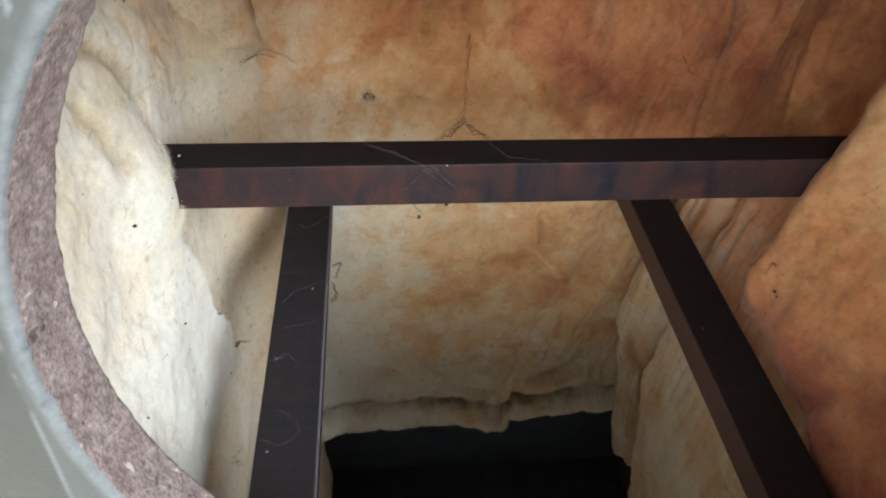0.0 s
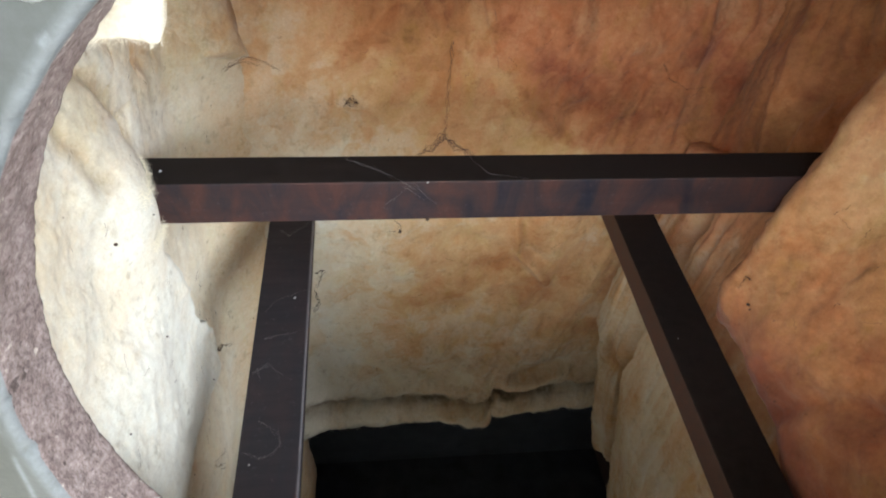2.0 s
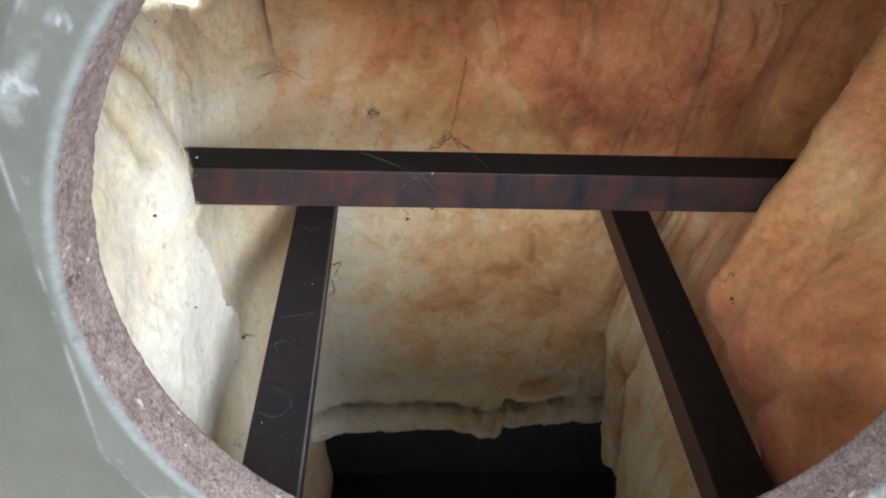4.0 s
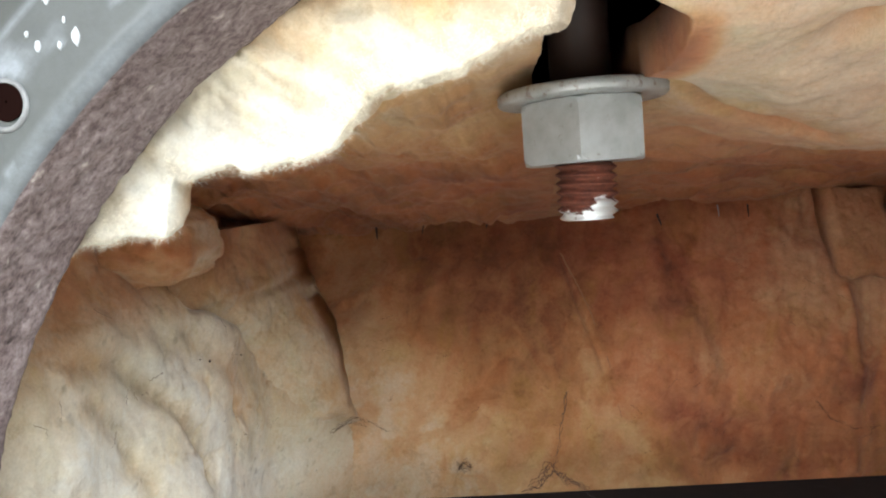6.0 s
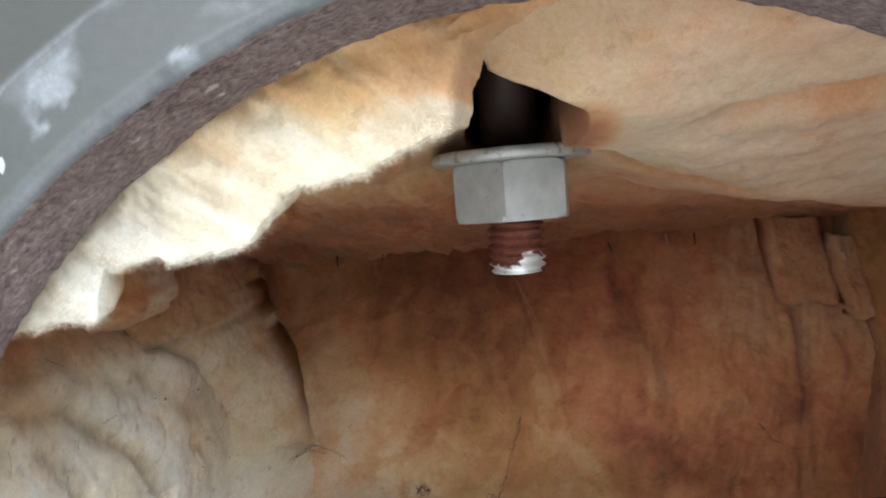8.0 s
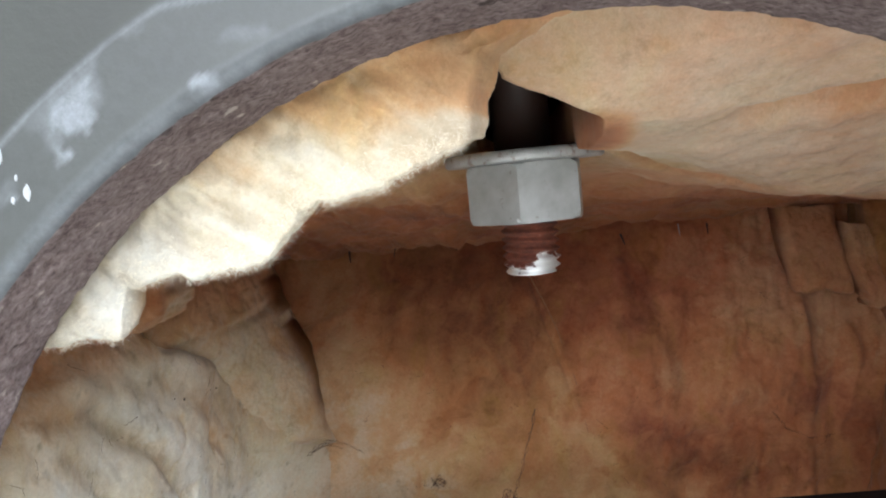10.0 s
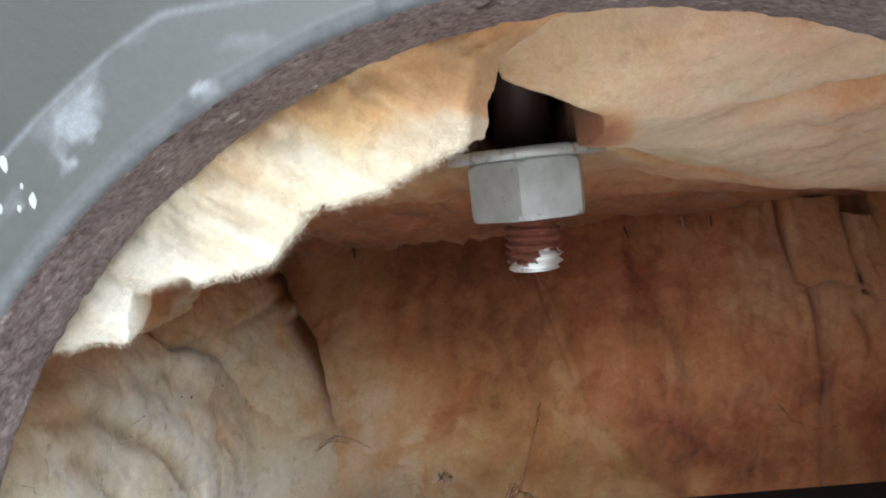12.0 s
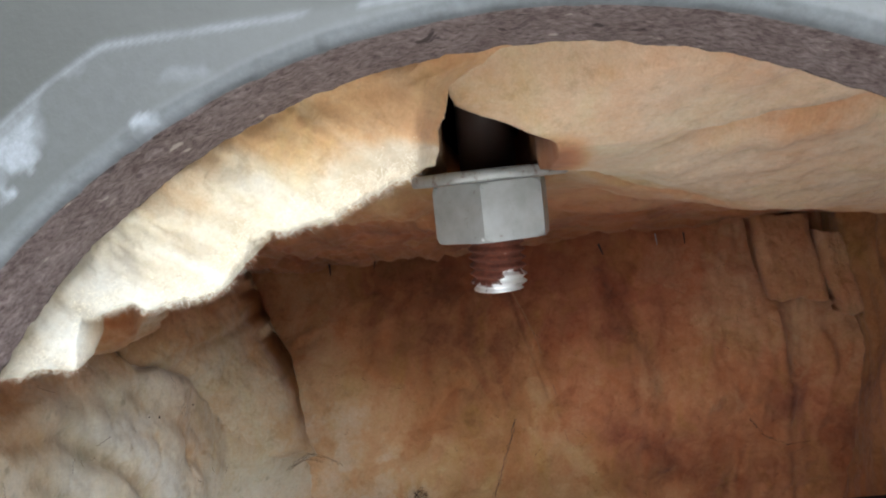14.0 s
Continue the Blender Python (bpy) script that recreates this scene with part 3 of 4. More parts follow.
wx = X + 0.040 * (tex(P, 32, 3, 62) - 0.5) + 0.018 * (tex(P, 110, 4, 63) - 0.5)
wz = Z + 0.050 * (tex(P, 28, 3, 64) - 0.5) + 0.018 * (tex(P, 110, 4, 65) - 0.5)
brown = [(0.056, 0.296, 0.013, 0.30), (0.082, 0.286, 0.012, 0.22), (0.041, 0.272, 0.011, 0.20), (0.100, 0.255, 0.016, 0.24), (0.045, 0.245, 0.012, 0.16), (-0.017, 0.313, 0.005, 0.16), (0.125, 0.256, 0.012, 0.22), (0.070, 0.310, 0.008, 0.16), (0.015, 0.265, 0.008, 0.12)]
red = [(0.068, 0.406, 0.012, 0.26), (0.106, 0.378, 0.011, 0.24), (0.130, 0.418, 0.012, 0.24), (0.148, 0.395, 0.014, 0.18), (-0.022, 0.463, 0.018, 0.24), (0.072, 0.450, 0.014, 0.20), (0.076, 0.408, 0.012, 0.22), (0.096, 0.380, 0.013, 0.18), (0.015, 0.462, 0.014, 0.16)]
line_c = np.interp(Z, [0.30, 0.362, 0.374, 0.388, 0.411, 0.429, 0.470, 0.500], [0.118, 0.090, 0.078, 0.066, 0.046, 0.040, 0.022, 0.006])
side = step(wx - line_c, -0.009, 0.009) * step(Z, 0.325, 0.375)
rim = np.exp(-(((wx - line_c) / 0.004) ** 2)) * step(Z, 0.335, 0.370)
streaks = wave(lean * 150 + 3 * tex(P, 30, 3, 68), Z * 26, 67, 5)
# Besides stains this carries painted light: foot and upper right paler, mid-left darker
S = 0.39 - 0.20 * step(-Z, -0.27, -0.18) + 0.16 * step(Z, 0.345, 0.40) + 0.06 * step(Z, 0.435, 0.475) - 0.28 * step(-X + 0.014 * tex(P, 60, 4, 75), -0.012, 0.062) * (1 - step(Z, 0.425, 0.46)) + 0.03 * step(X, 0.02, 0.07) + 0.09 * side + 0.06 * rim + 0.12 * bump(X, 0.005, 0.040) * step(Z, 0.385, 0.425) + 0.10 * bump(X, -0.025, 0.035) * step(Z, 0.398, 0.430)
S = S + 0.30 * (tex(P, 40, 4, 60) - 0.5) + 0.15 * (tex(P, 110, 5, 66) - 0.5) + 0.20 * streaks * (0.3 + 0.7 * step(Z, 0.33, 0.42)) + 0.75 * blobs(wx, wz, brown) + 0.6 * blobs(wx, wz, red)
# tone follows the relief: hollows, creases and folds darker, ridges paler
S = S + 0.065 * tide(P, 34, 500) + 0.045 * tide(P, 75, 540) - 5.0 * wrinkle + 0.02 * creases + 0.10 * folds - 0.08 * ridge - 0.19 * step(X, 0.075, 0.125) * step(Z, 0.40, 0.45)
# dust along the lower fold; the same tone faintly in creases, folds and up top
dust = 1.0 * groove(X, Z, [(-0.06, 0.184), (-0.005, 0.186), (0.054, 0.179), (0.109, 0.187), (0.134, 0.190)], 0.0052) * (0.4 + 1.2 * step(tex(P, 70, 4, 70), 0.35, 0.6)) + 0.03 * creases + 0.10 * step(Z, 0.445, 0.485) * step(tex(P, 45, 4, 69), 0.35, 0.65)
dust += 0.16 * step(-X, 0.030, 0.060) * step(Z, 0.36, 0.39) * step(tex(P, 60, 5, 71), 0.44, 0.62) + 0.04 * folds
rust = np.clip(0.12 + 0.20 * step(Z, 0.34, 0.41) + 0.36 * side + 0.34 * step(Z, 0.440, 0.475) + 0.5 * (tex(P, 50, 4, 72) - 0.5), 0, 1)
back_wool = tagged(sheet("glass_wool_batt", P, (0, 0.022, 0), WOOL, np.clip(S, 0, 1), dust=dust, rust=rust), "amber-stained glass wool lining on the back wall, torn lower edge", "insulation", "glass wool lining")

# left wall
Y, Z = grid(np.linspace(0.1015, 0.3120, 320), np.linspace(0.070, 0.508, 560))
curl = 0.022 * (1 - step(Z, 0.420, 0.486)) * step(Y, 0.250, 0.290)
beam_end = np.exp(-((Y - 0.190) / 0.016) ** 2 - ((Z - 0.413) / 0.026) ** 2)
X = -0.0800 + curl - 0.010 * step(Z, 0.470, 0.497) + 0.0085 * beam_end
seam = np.interp(Z, [0.40, 0.413, 0.429, 0.447, 0.462, 0.475, 0.50], [0.300, 0.288, 0.277, 0.260, 0.240, 0.213, 0.200])
X = X - 0.005 * step(Y, seam - 0.004, seam + 0.002) * step(Z, 0.400, 0.410)
P = np.stack([X, Y, Z], 2)
edge_y = np.interp(Z, [0.295, 0.316, 0.330, 0.345, 0.377, 0.40], [0.165, 0.214, 0.222, 0.218, 0.204, 0.195]) + 0.010 * wave(Z * 150, Y * 0, 77)
thick = step(edge_y - Y, -0.0015, 0.004) * step(Z, 0.300, 0.322) * (1 - step(Z, 0.372, 0.402))
X = X + 0.0055 * thick + 0.002 * bump(Y, edge_y - 0.004, 0.005) * thick
P = np.stack([X, Y, Z], 2)
upper = step(Z, 0.40, 0.45)
fold = wave((Y + 0.40 * Z) * 60, Z * 22, 14)
puff = tex(P, 60, 5, 95) - 0.5
creases = cracks(P, 42, 340, 0.012) * (0.25 + 0.75 * upper) + 0.5 * cracks(P, 80, 360, 0.016) * upper
wy = Y + 0.009 * (tex(P, 90, 4, 98) - 0.5)
rift = groove(wy, Z, [(0.160, 0.473), (0.174, 0.470), (0.184, 0.460), (0.194, 0.453), (0.203, 0.444), (0.206, 0.430)], 0.0030)
rift = rift + 0.7 * groove(wy, Z, [(0.162, 0.464), (0.172, 0.454), (0.176, 0.443), (0.181, 0.431)], 0.0030)
rift = rift + 0.6 * groove(wy, Z, [(0.205, 0.470), (0.226, 0.452), (0.240, 0.425)], 0.0030)
swollen = groove(wy, Z, [(0.172, 0.478), (0.190, 0.464), (0.204, 0.455), (0.214, 0.440), (0.216, 0.424)], 0.005) + 0.8 * groove(wy, Z, [(0.158, 0.455), (0.166, 0.446), (0.172, 0.432)], 0.005)
D = lumps(P, 80, 0.0085, 0.0021, 0.0007) * (1 - 0.8 * beam_end) + 0.0010 * fold * step(Z, 0.36, 0.44) - 0.0008 * creases
D += -0.0019 * rift + 0.0012 * swollen + 0.0042 * puff * (0.35 + 0.65 * upper) * (1 - 0.7 * beam_end) + 0.0004 * (tex(P, 190, 4, 99) - 0.5)
P = swell(P, D)
LEFT_GRID = P
# browner towards the top; rifts, creases and hollows darker, swellings paler
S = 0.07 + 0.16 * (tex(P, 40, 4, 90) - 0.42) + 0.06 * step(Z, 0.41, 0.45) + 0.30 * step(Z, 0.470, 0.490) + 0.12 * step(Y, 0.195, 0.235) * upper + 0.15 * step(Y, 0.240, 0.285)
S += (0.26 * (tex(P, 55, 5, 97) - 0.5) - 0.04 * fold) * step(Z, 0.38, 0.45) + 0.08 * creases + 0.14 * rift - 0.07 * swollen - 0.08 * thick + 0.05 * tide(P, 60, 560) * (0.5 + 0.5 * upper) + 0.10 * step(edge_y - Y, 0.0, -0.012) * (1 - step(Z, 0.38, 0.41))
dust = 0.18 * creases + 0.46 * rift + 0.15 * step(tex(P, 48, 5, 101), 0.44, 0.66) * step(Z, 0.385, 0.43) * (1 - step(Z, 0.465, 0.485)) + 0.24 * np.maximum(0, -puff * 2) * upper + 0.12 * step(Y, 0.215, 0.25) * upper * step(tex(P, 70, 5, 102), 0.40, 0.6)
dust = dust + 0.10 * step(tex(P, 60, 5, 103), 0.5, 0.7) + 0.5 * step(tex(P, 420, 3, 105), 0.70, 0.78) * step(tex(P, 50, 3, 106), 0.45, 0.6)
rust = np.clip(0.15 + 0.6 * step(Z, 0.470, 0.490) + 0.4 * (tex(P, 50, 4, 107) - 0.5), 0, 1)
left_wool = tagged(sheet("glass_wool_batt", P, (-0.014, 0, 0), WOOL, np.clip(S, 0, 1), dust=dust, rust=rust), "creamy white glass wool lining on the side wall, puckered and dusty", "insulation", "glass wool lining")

# a thick strip folded over the corner between side and back
U, Z = grid(np.linspace(0, 1, 110), np.linspace(0.4085, 0.496, 190))
zz = [0.40, 0.413, 0.429, 0.447, 0.462, 0.475, 0.503]
xl, yl = np.interp(Z, zz, [-0.0830, -0.0840, -0.0845, -0.0855, -0.0862, -0.0870, -0.0910]), np.interp(Z, zz, [0.268, 0.266, 0.262, 0.252, 0.236, 0.214, 0.205])
xr = np.interp(Z, [0.40, 0.423, 0.444, 0.463, 0.479, 0.503], [-0.0560, -0.0572, -0.0605, -0.0680, -0.0735, -0.0800])
rag = 0.0016 * wave(Z * 160, Z * 0, 44, 3)
X, Y = xl + (xr + rag - xl) * U, yl + (0.2750 - yl) * U
Zs = Z - 0.004 * (wave(U * 5, U * 0, 45, 3) + 0.2) * step(-Z, -0.43, -0.409)
plump = 0.0034 * (1 - np.abs(2 * U - 1) ** 3.0) * step(Z, 0.4085, 0.416)
tuck = step(-Z, -0.426, -0.409)
P = np.stack([X + plump * (1 - tuck), Y - 0.6 * plump * (1 - tuck) + 0.020 * tuck, Zs], 2)
P = swell(P, lumps(P, 180, 0.003, 0.0028, 0.0012) - 0.0016 * groove(U * 0.03, Z, [(0.0, 0.465), (0.012, 0.473), (0.03, 0.476)], 0.0016))
# darker towards the top and along its crack
S = 0.25 + 0.34 * (tex(P, 60, 5, 185) - 0.5) + 0.26 * step(Z, 0.462, 0.494) + 0.06 * U + 0.04 * tide(P, 70, 580)
dust = 0.22 * step(tex(P, 60, 5, 186), 0.42, 0.66) + 0.25 * bump(Z, 0.474, 0.002)
tagged(sheet("glass_wool_strip", P, (-0.003, 0.028, 0), WOOL, np.clip(S, 0, 1), dust=dust, rust=np.clip(0.1 + 0.5 * step(Z, 0.465, 0.49), 0, 1)), "tan strip of glass wool folded into the corner", "insulation", "glass wool lining")

# right wall
Y, Z = grid(np.linspace(0.1015, 0.334, 280), np.linspace(0.285, 0.530, 320))
lean = 0.27 * np.maximum(0, Z - 0.375)
turn = 0.203 + 0.012 * wave(Z * 22, Z * 0, 5, 3)
X = 0.1125 + lean + 0.021 * step(Y, 0.186, 0.213) + 0.015 * step(Y, turn + 0.010, turn + 0.032) - 0.004 * bump(Y, turn - 0.012, 0.012) - 0.010 * bump(Y, 0.262, 0.018) * step(Z, 0.38, 0.42)
X = X + 0.022 * step(Y, 0.125, 0.165) * (1 - step(Z, 0.335, 0.365))
X = np.minimum(X, 0.164)
P = np.stack([X, Y, Z], 2)
fold = wave((Y - 0.25 * Z) * 120, Z * 10, 15, 3)
D = lumps(P, 120, 0.010, 0.0036, 0.0012) + 0.008 * fold * step(Y, 0.21, 0.24) + 0.003 * wave((Y + 0.6 * Z) * 55, Z * 18, 16)
D -= 0.006 * groove(Y, Z, [(0.215, 0.470), (0.235, 0.440), (0.250, 0.408), (0.252, 0.38)], 0.004)
D -= 0.004 * groove(Y, Z, [(0.110, 0.398), (0.128, 0.392), (0.140, 0.380), (0.148, 0.362)], 0.004)
P = swell(P, -D)
RIGHT_GRID = P
low_red = step(-(Z + 0.012 * (tex(P, 50, 4, 134) - 0.5) * 4), -0.398, -0.352) * (1 - step(Y, 0.200, 0.225))
S = 0.58 + 0.44 * (tex(P, 34, 5, 130) - 0.5) + 0.22 * (tex(P, 100, 5, 131) - 0.5) + 0.26 * low_red + 0.10 * step(Y, 0.205, 0.25) + 0.06 * tide(P, 40, 600) + 0.04 * tide(P, 90, 620)
S = S + 0.24 * groove(Y, Z, [(0.206, 0.370), (0.196, 0.352), (0.175, 0.346), (0.155, 0.347)], 0.010) + 0.20 * blobs(Y, Z, [(0.125, 0.400, 0.016, 0.8), (0.15, 0.352, 0.02, 0.8)]) * (0.5 + tex(P, 60, 4, 133))
rust = np.clip(0.36 + 0.6 * low_red + 0.7 * (tex(P, 40, 4, 135) - 0.5), 0, 1.2)
tagged(sheet("glass_wool_batt", P, (0.014, 0, 0), WOOL, np.clip(S, 0, 1), flip=True, rust=rust), "orange-brown glass wool lining bulging from the side wall", "insulation", "glass wool lining")

# lower corner piece, standing proud of the right wall
U, V = grid(np.linspace(0, 1, 260), np.linspace(0.0, 1, 300))
plan = np.array([(0.0, 0.142, 0.300), (0.10, 0.126, 0.290), (0.20, 0.122, 0.276), (0.30, 0.128, 0.264), (0.35, 0.141, 0.256), (0.41, 0.124, 0.246), (0.60, 0.118, 0.205), (1.0, 0.116, 0.1015)])
X, Y = np.interp(U, plan[:, 0], plan[:, 1]), np.interp(U, plan[:, 0], plan[:, 2])
low = 0.128 + 0.016 * step(-U, -0.36, -0.33) + 0.006 * wave(U * 9, U * 0, 4, 3)
high = np.clip(0.402 - 0.35 * (Y - 0.205), 0.372, 0.402)
Z = low + (high - low) * V
X = X + 0.16 * np.maximum(0, 0.256 - Z) + np.interp(Z, [0.256, 0.30, 0.348, 0.363, 0.395, 0.412], [0, 0.004, 0.013, 0.016, 0.023, 0.028]) - 0.006
P = np.stack([X, Y, Z], 2)
streak = wave(U * 60, Z * 12, 18, 3)
seam = groove(U, Z, [(0.36, 0.15), (0.34, 0.20), (0.31, 0.235), (0.24, 0.25)], 0.012)
lap = groove(U, Z, [(0.10, 0.240), (0.20, 0.234), (0.29, 0.238)], 0.006)
P = swell(P, lumps(P, 160, 0.006, 0.0034, 0.0012) + 0.0045 * streak - 0.005 * seam - 0.003 * lap)
# darker along the seam and the lap
S = 0.26 + 0.42 * (tex(P, 45, 4, 170) - 0.5) + 0.28 * streak + 0.16 * step(Z, 0.30, 0.36) + 0.18 * seam + 0.14 * lap + 0.05 * tide(P, 55, 640)
dust = 0.25 * seam + 0.2 * step(tex(P, 60, 4, 171), 0.48, 0.7) * (1 - step(Z, 0.19, 0.24))
tagged(sheet("glass_wool_batt", P, (0.012, 0, 0), WOOL, np.clip(S, 0, 1), dust=dust, rust=np.clip(0.1 + 0.6 * step(Z, 0.29, 0.35), 0, 1)), "folded yellowish glass wool piece hanging in the lower corner", "insulation", "glass wool lining")


def under_top(y):
    """Height of the sagging ceiling lining, by depth."""
    return np.interp(y, [0.10, 0.16, 0.20, 0.25, 0.30, 0.34], [0.527, 0.5205, 0.5135, 0.5035, 0.492, 0.482])


# top, pale torn piece beside the bolt
U, V = grid(np.linspace(0, 1, 340), np.linspace(0, 1, 320))
right = np.interp(V, [0, 0.10, 0.20, 0.26, 0.295, 0.34, 0.38, 0.42, 0.66, 0.74, 1], [0.044, 0.042, 0.036, 0.026, 0.0172, 0.0157, 0.0146, 0.0135, 0.0125, 0.0235, 0.0235])
right = right + 0.0012 * wave(V * 70, U * 0, 25)
X = -0.100 + (right + 0.100) * U
xs = [-0.11, -0.060, -0.0455, -0.0350, -0.0330, -0.028, -0.020, -0.015, -0.012, -0.0095, -0.005, 0.001, 0.006, 0.009, 0.013, 0.024]
zs = [0.487, 0.4915, 0.4985, 0.4985, 0.5050, 0.5055, 0.5055, 0.5065, 0.5090, 0.5125, 0.5132, 0.5138, 0.5160, 0.5172, 0.5185, 0.5190]
lip = np.interp(X + 0.0016 * wave(X * 700, V * 9, 24), xs, zs) + 0.0020 * wave(X * 420, V * 0, 26)
f = np.clip(V / 0.40, 0, 1)
g = np.clip((V - 0.40) / 0.60, 0, 1)
Yf = 0.1045 + 0.007 * np.sin(f * np.pi / 2)
Zf = 0.556 + (lip - 0.556) * f
Yb = 0.1115 + 0.226 * g**1.25
Zb = lip + (under_top(Yb) - lip) * step(Yb, 0.1115, 0.1115 + 0.035)
Y, Z = np.where(V < 0.40, Yf, Yb), np.where(V < 0.40, Zf, Zb)
Z = Z + 0.005 * np.exp(-(((X - 0.022) ** 2 + (Y - 0.173) ** 2) / 0.019**2))
Y = Y + 0.005 * step(U, 0.93, 1.0) * (1 - step(V, 0.26, 0.30)) - 0.002 * (1 - step(V, 0.15, 0.28)) * step(X, 0.0, 0.02) + 0.006 * step(U, 0.965, 1.0) ** 2 * step(V, 0.26, 0.30) * (1 - step(V, 0.42, 0.5))
P = np.stack([X, Y, Z], 2)
tuft = 0.0022 * (fbm(np.stack([X.ravel() * 260, Y.ravel() * 60, Z.ravel() * 90], 1), 4, 27).reshape(X.shape) - 0.5)
billow = wave((X + Z * 1.6) * 75, (Z - X * 0.5) * 30, 29, 3)
comb = fbm(np.stack([(X.ravel() + 1.2 * Z.ravel()) * 190, Y.ravel() * 40, (Z.ravel() - 0.6 * X.ravel()) * 24], 1), 5, 218).reshape(X.shape) - 0.5
roll = wave(X * 22, Y * 110, 30, 4)
under = step(V, 0.42, 0.50)
D = lumps(P, 200, 0.005, 0.0036, 0.0016) + tuft + 0.004 * comb + 0.0105 * billow * step(V, 0.05, 0.3) + 0.009 * roll * under
P = swell(P, -D * np.minimum(1, 0.3 + 6 * V) * (1 - 0.8 * bump(V, 0.40, 0.055)) * (1 - 0.75 * step(U, 0.84, 0.98)))
TORN_GRID = P
# Lit lip painted into the stain: paler low down, tan where the rim shades
high = Z - lip
lit_reach = np.interp(X, [-0.08, -0.035, -0.015, 0.0, 0.02], [0.018, 0.014, 0.009, 0.0055, 0.0005])
white = (1 - step(high + 0.006 * (tex(P, 80, 4, 215) - 0.5) - 0.008 * billow, 0.4 * lit_reach, 1.5 * lit_reach)) * (1 - step(V, 0.40, 0.45))
# tone also deepens towards the back of the underside
S = 0.36 + 0.32 * comb - 0.25 * white + 0.30 * (tex(P, 60, 5, 210) - 0.5) - 0.40 * billow * (1 - white) + 0.04 * under + 0.27 * step(V, 0.50, 0.76) + (0.24 * roll + 0.05 * tide(P, 45, 660)) * under
# dust, which also greys the lit lip to keep it from burning out
dust = 0.30 * step(tex(P, 70, 5, 216), 0.46, 0.70) * (1 - 0.7 * white) + 0.20 * white + 0.25 * white * step(comb, -0.1, 0.2)
rust = np.clip(0.10 + 0.5 * step(X, 0.000, 0.020) * (1 - under) + 0.65 * step(V, 0.58, 0.82) + 0.4 * (tex(P, 50, 4, 217) - 0.5), 0, 1)
torn_wool = tagged(sheet("glass_wool_batt", P, (0, 0.010, 0.010), WOOL, np.clip(S, 0, 1), dust=dust, rust=rust), "white fluffy glass wool hanging torn over the driver hole", "insulation", "glass wool lining")

# top, peach roll on the other side of the bolt
U, V = grid(np.linspace(0, 1, 300), np.linspace(0, 1, 300))
left = np.interp(V, [0, 0.135, 0.161, 0.176, 0.192, 0.211, 0.229, 0.26, 0.50, 0.60, 1], [0.0140, 0.0155, 0.0172, 0.0205, 0.0240, 0.0272, 0.0318, 0.0322, 0.0310, 0.0230, 0.0230])
left = left + 0.0022 * wave(V * 40, U * 0, 71)
X = left + (0.176 - left) * U
vv = [0, 0.08, 0.16, 0.24, 0.36, 0.48, 0.58, 0.66, 0.74, 0.86, 1.0]
Y = np.interp(V, vv, [0.1065, 0.1085, 0.1155, 0.132, 0.155, 0.178, 0.200, 0.216, 0.235, 0.280, 0.336])
Y = Y + 0.010 * step(0.046 - X, 0.0, 0.022) * (1 - step(V, 0.16, 0.23))
Z = np.interp(V, vv, [0.556, 0.538, 0.527, 0.5195, 0.5150, 0.5125, 0.5105, 0.5085, 0.5055, 0.4965, 0.4840])
Z = Z - 0.19 * np.maximum(0, X - 0.040) * bump(Y, 0.190, 0.055) + 0.0065 * np.exp(-(((X - 0.024) ** 2 + (Y - 0.173) ** 2) / 0.019**2))
P = np.stack([X, Y, Z], 2)
pleat = groove(X, Y, [(0.058, 0.138), (0.085, 0.128), (0.115, 0.121)], 0.004)
nook = groove(X, Y, [(0.034, 0.163), (0.048, 0.178), (0.072, 0.186)], 0.0028)
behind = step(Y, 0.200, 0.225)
crumple = wave(X * 55, Y * 130, 245, 5)
D = lumps(P, 240, 0.007, 0.0018, 0.0008) - 0.002 * groove(X, Y, [(0.05, 0.205), (0.075, 0.214), (0.12, 0.212)], 0.004) - 0.0045 * pleat - 0.003 * nook
D += 0.004 * (tex(P, 60, 4, 244) - 0.5) + 0.010 * crumple * behind
P = swell(P, -D * np.minimum(1, 0.25 + 5 * U))
# tone deepens towards the back, in pleat and nook, and at the bolt's end
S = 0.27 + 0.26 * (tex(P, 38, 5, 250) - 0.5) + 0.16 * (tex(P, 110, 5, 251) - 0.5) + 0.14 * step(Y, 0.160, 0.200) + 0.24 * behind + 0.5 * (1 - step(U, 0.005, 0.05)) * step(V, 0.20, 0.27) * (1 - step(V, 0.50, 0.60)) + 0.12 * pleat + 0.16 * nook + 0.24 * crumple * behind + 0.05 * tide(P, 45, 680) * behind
rust = np.clip(0.45 + 0.3 * step(X, 0.02, 0.05) + 0.5 * (tex(P, 45, 4, 252) - 0.5) - 0.6 * np.exp(-(((X - 0.045) ** 2 + (Y - 0.168) ** 2) / 0.016**2)), 0, 1)
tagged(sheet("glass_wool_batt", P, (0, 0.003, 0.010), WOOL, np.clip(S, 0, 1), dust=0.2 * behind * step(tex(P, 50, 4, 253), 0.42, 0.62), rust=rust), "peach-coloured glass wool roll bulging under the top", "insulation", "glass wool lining")


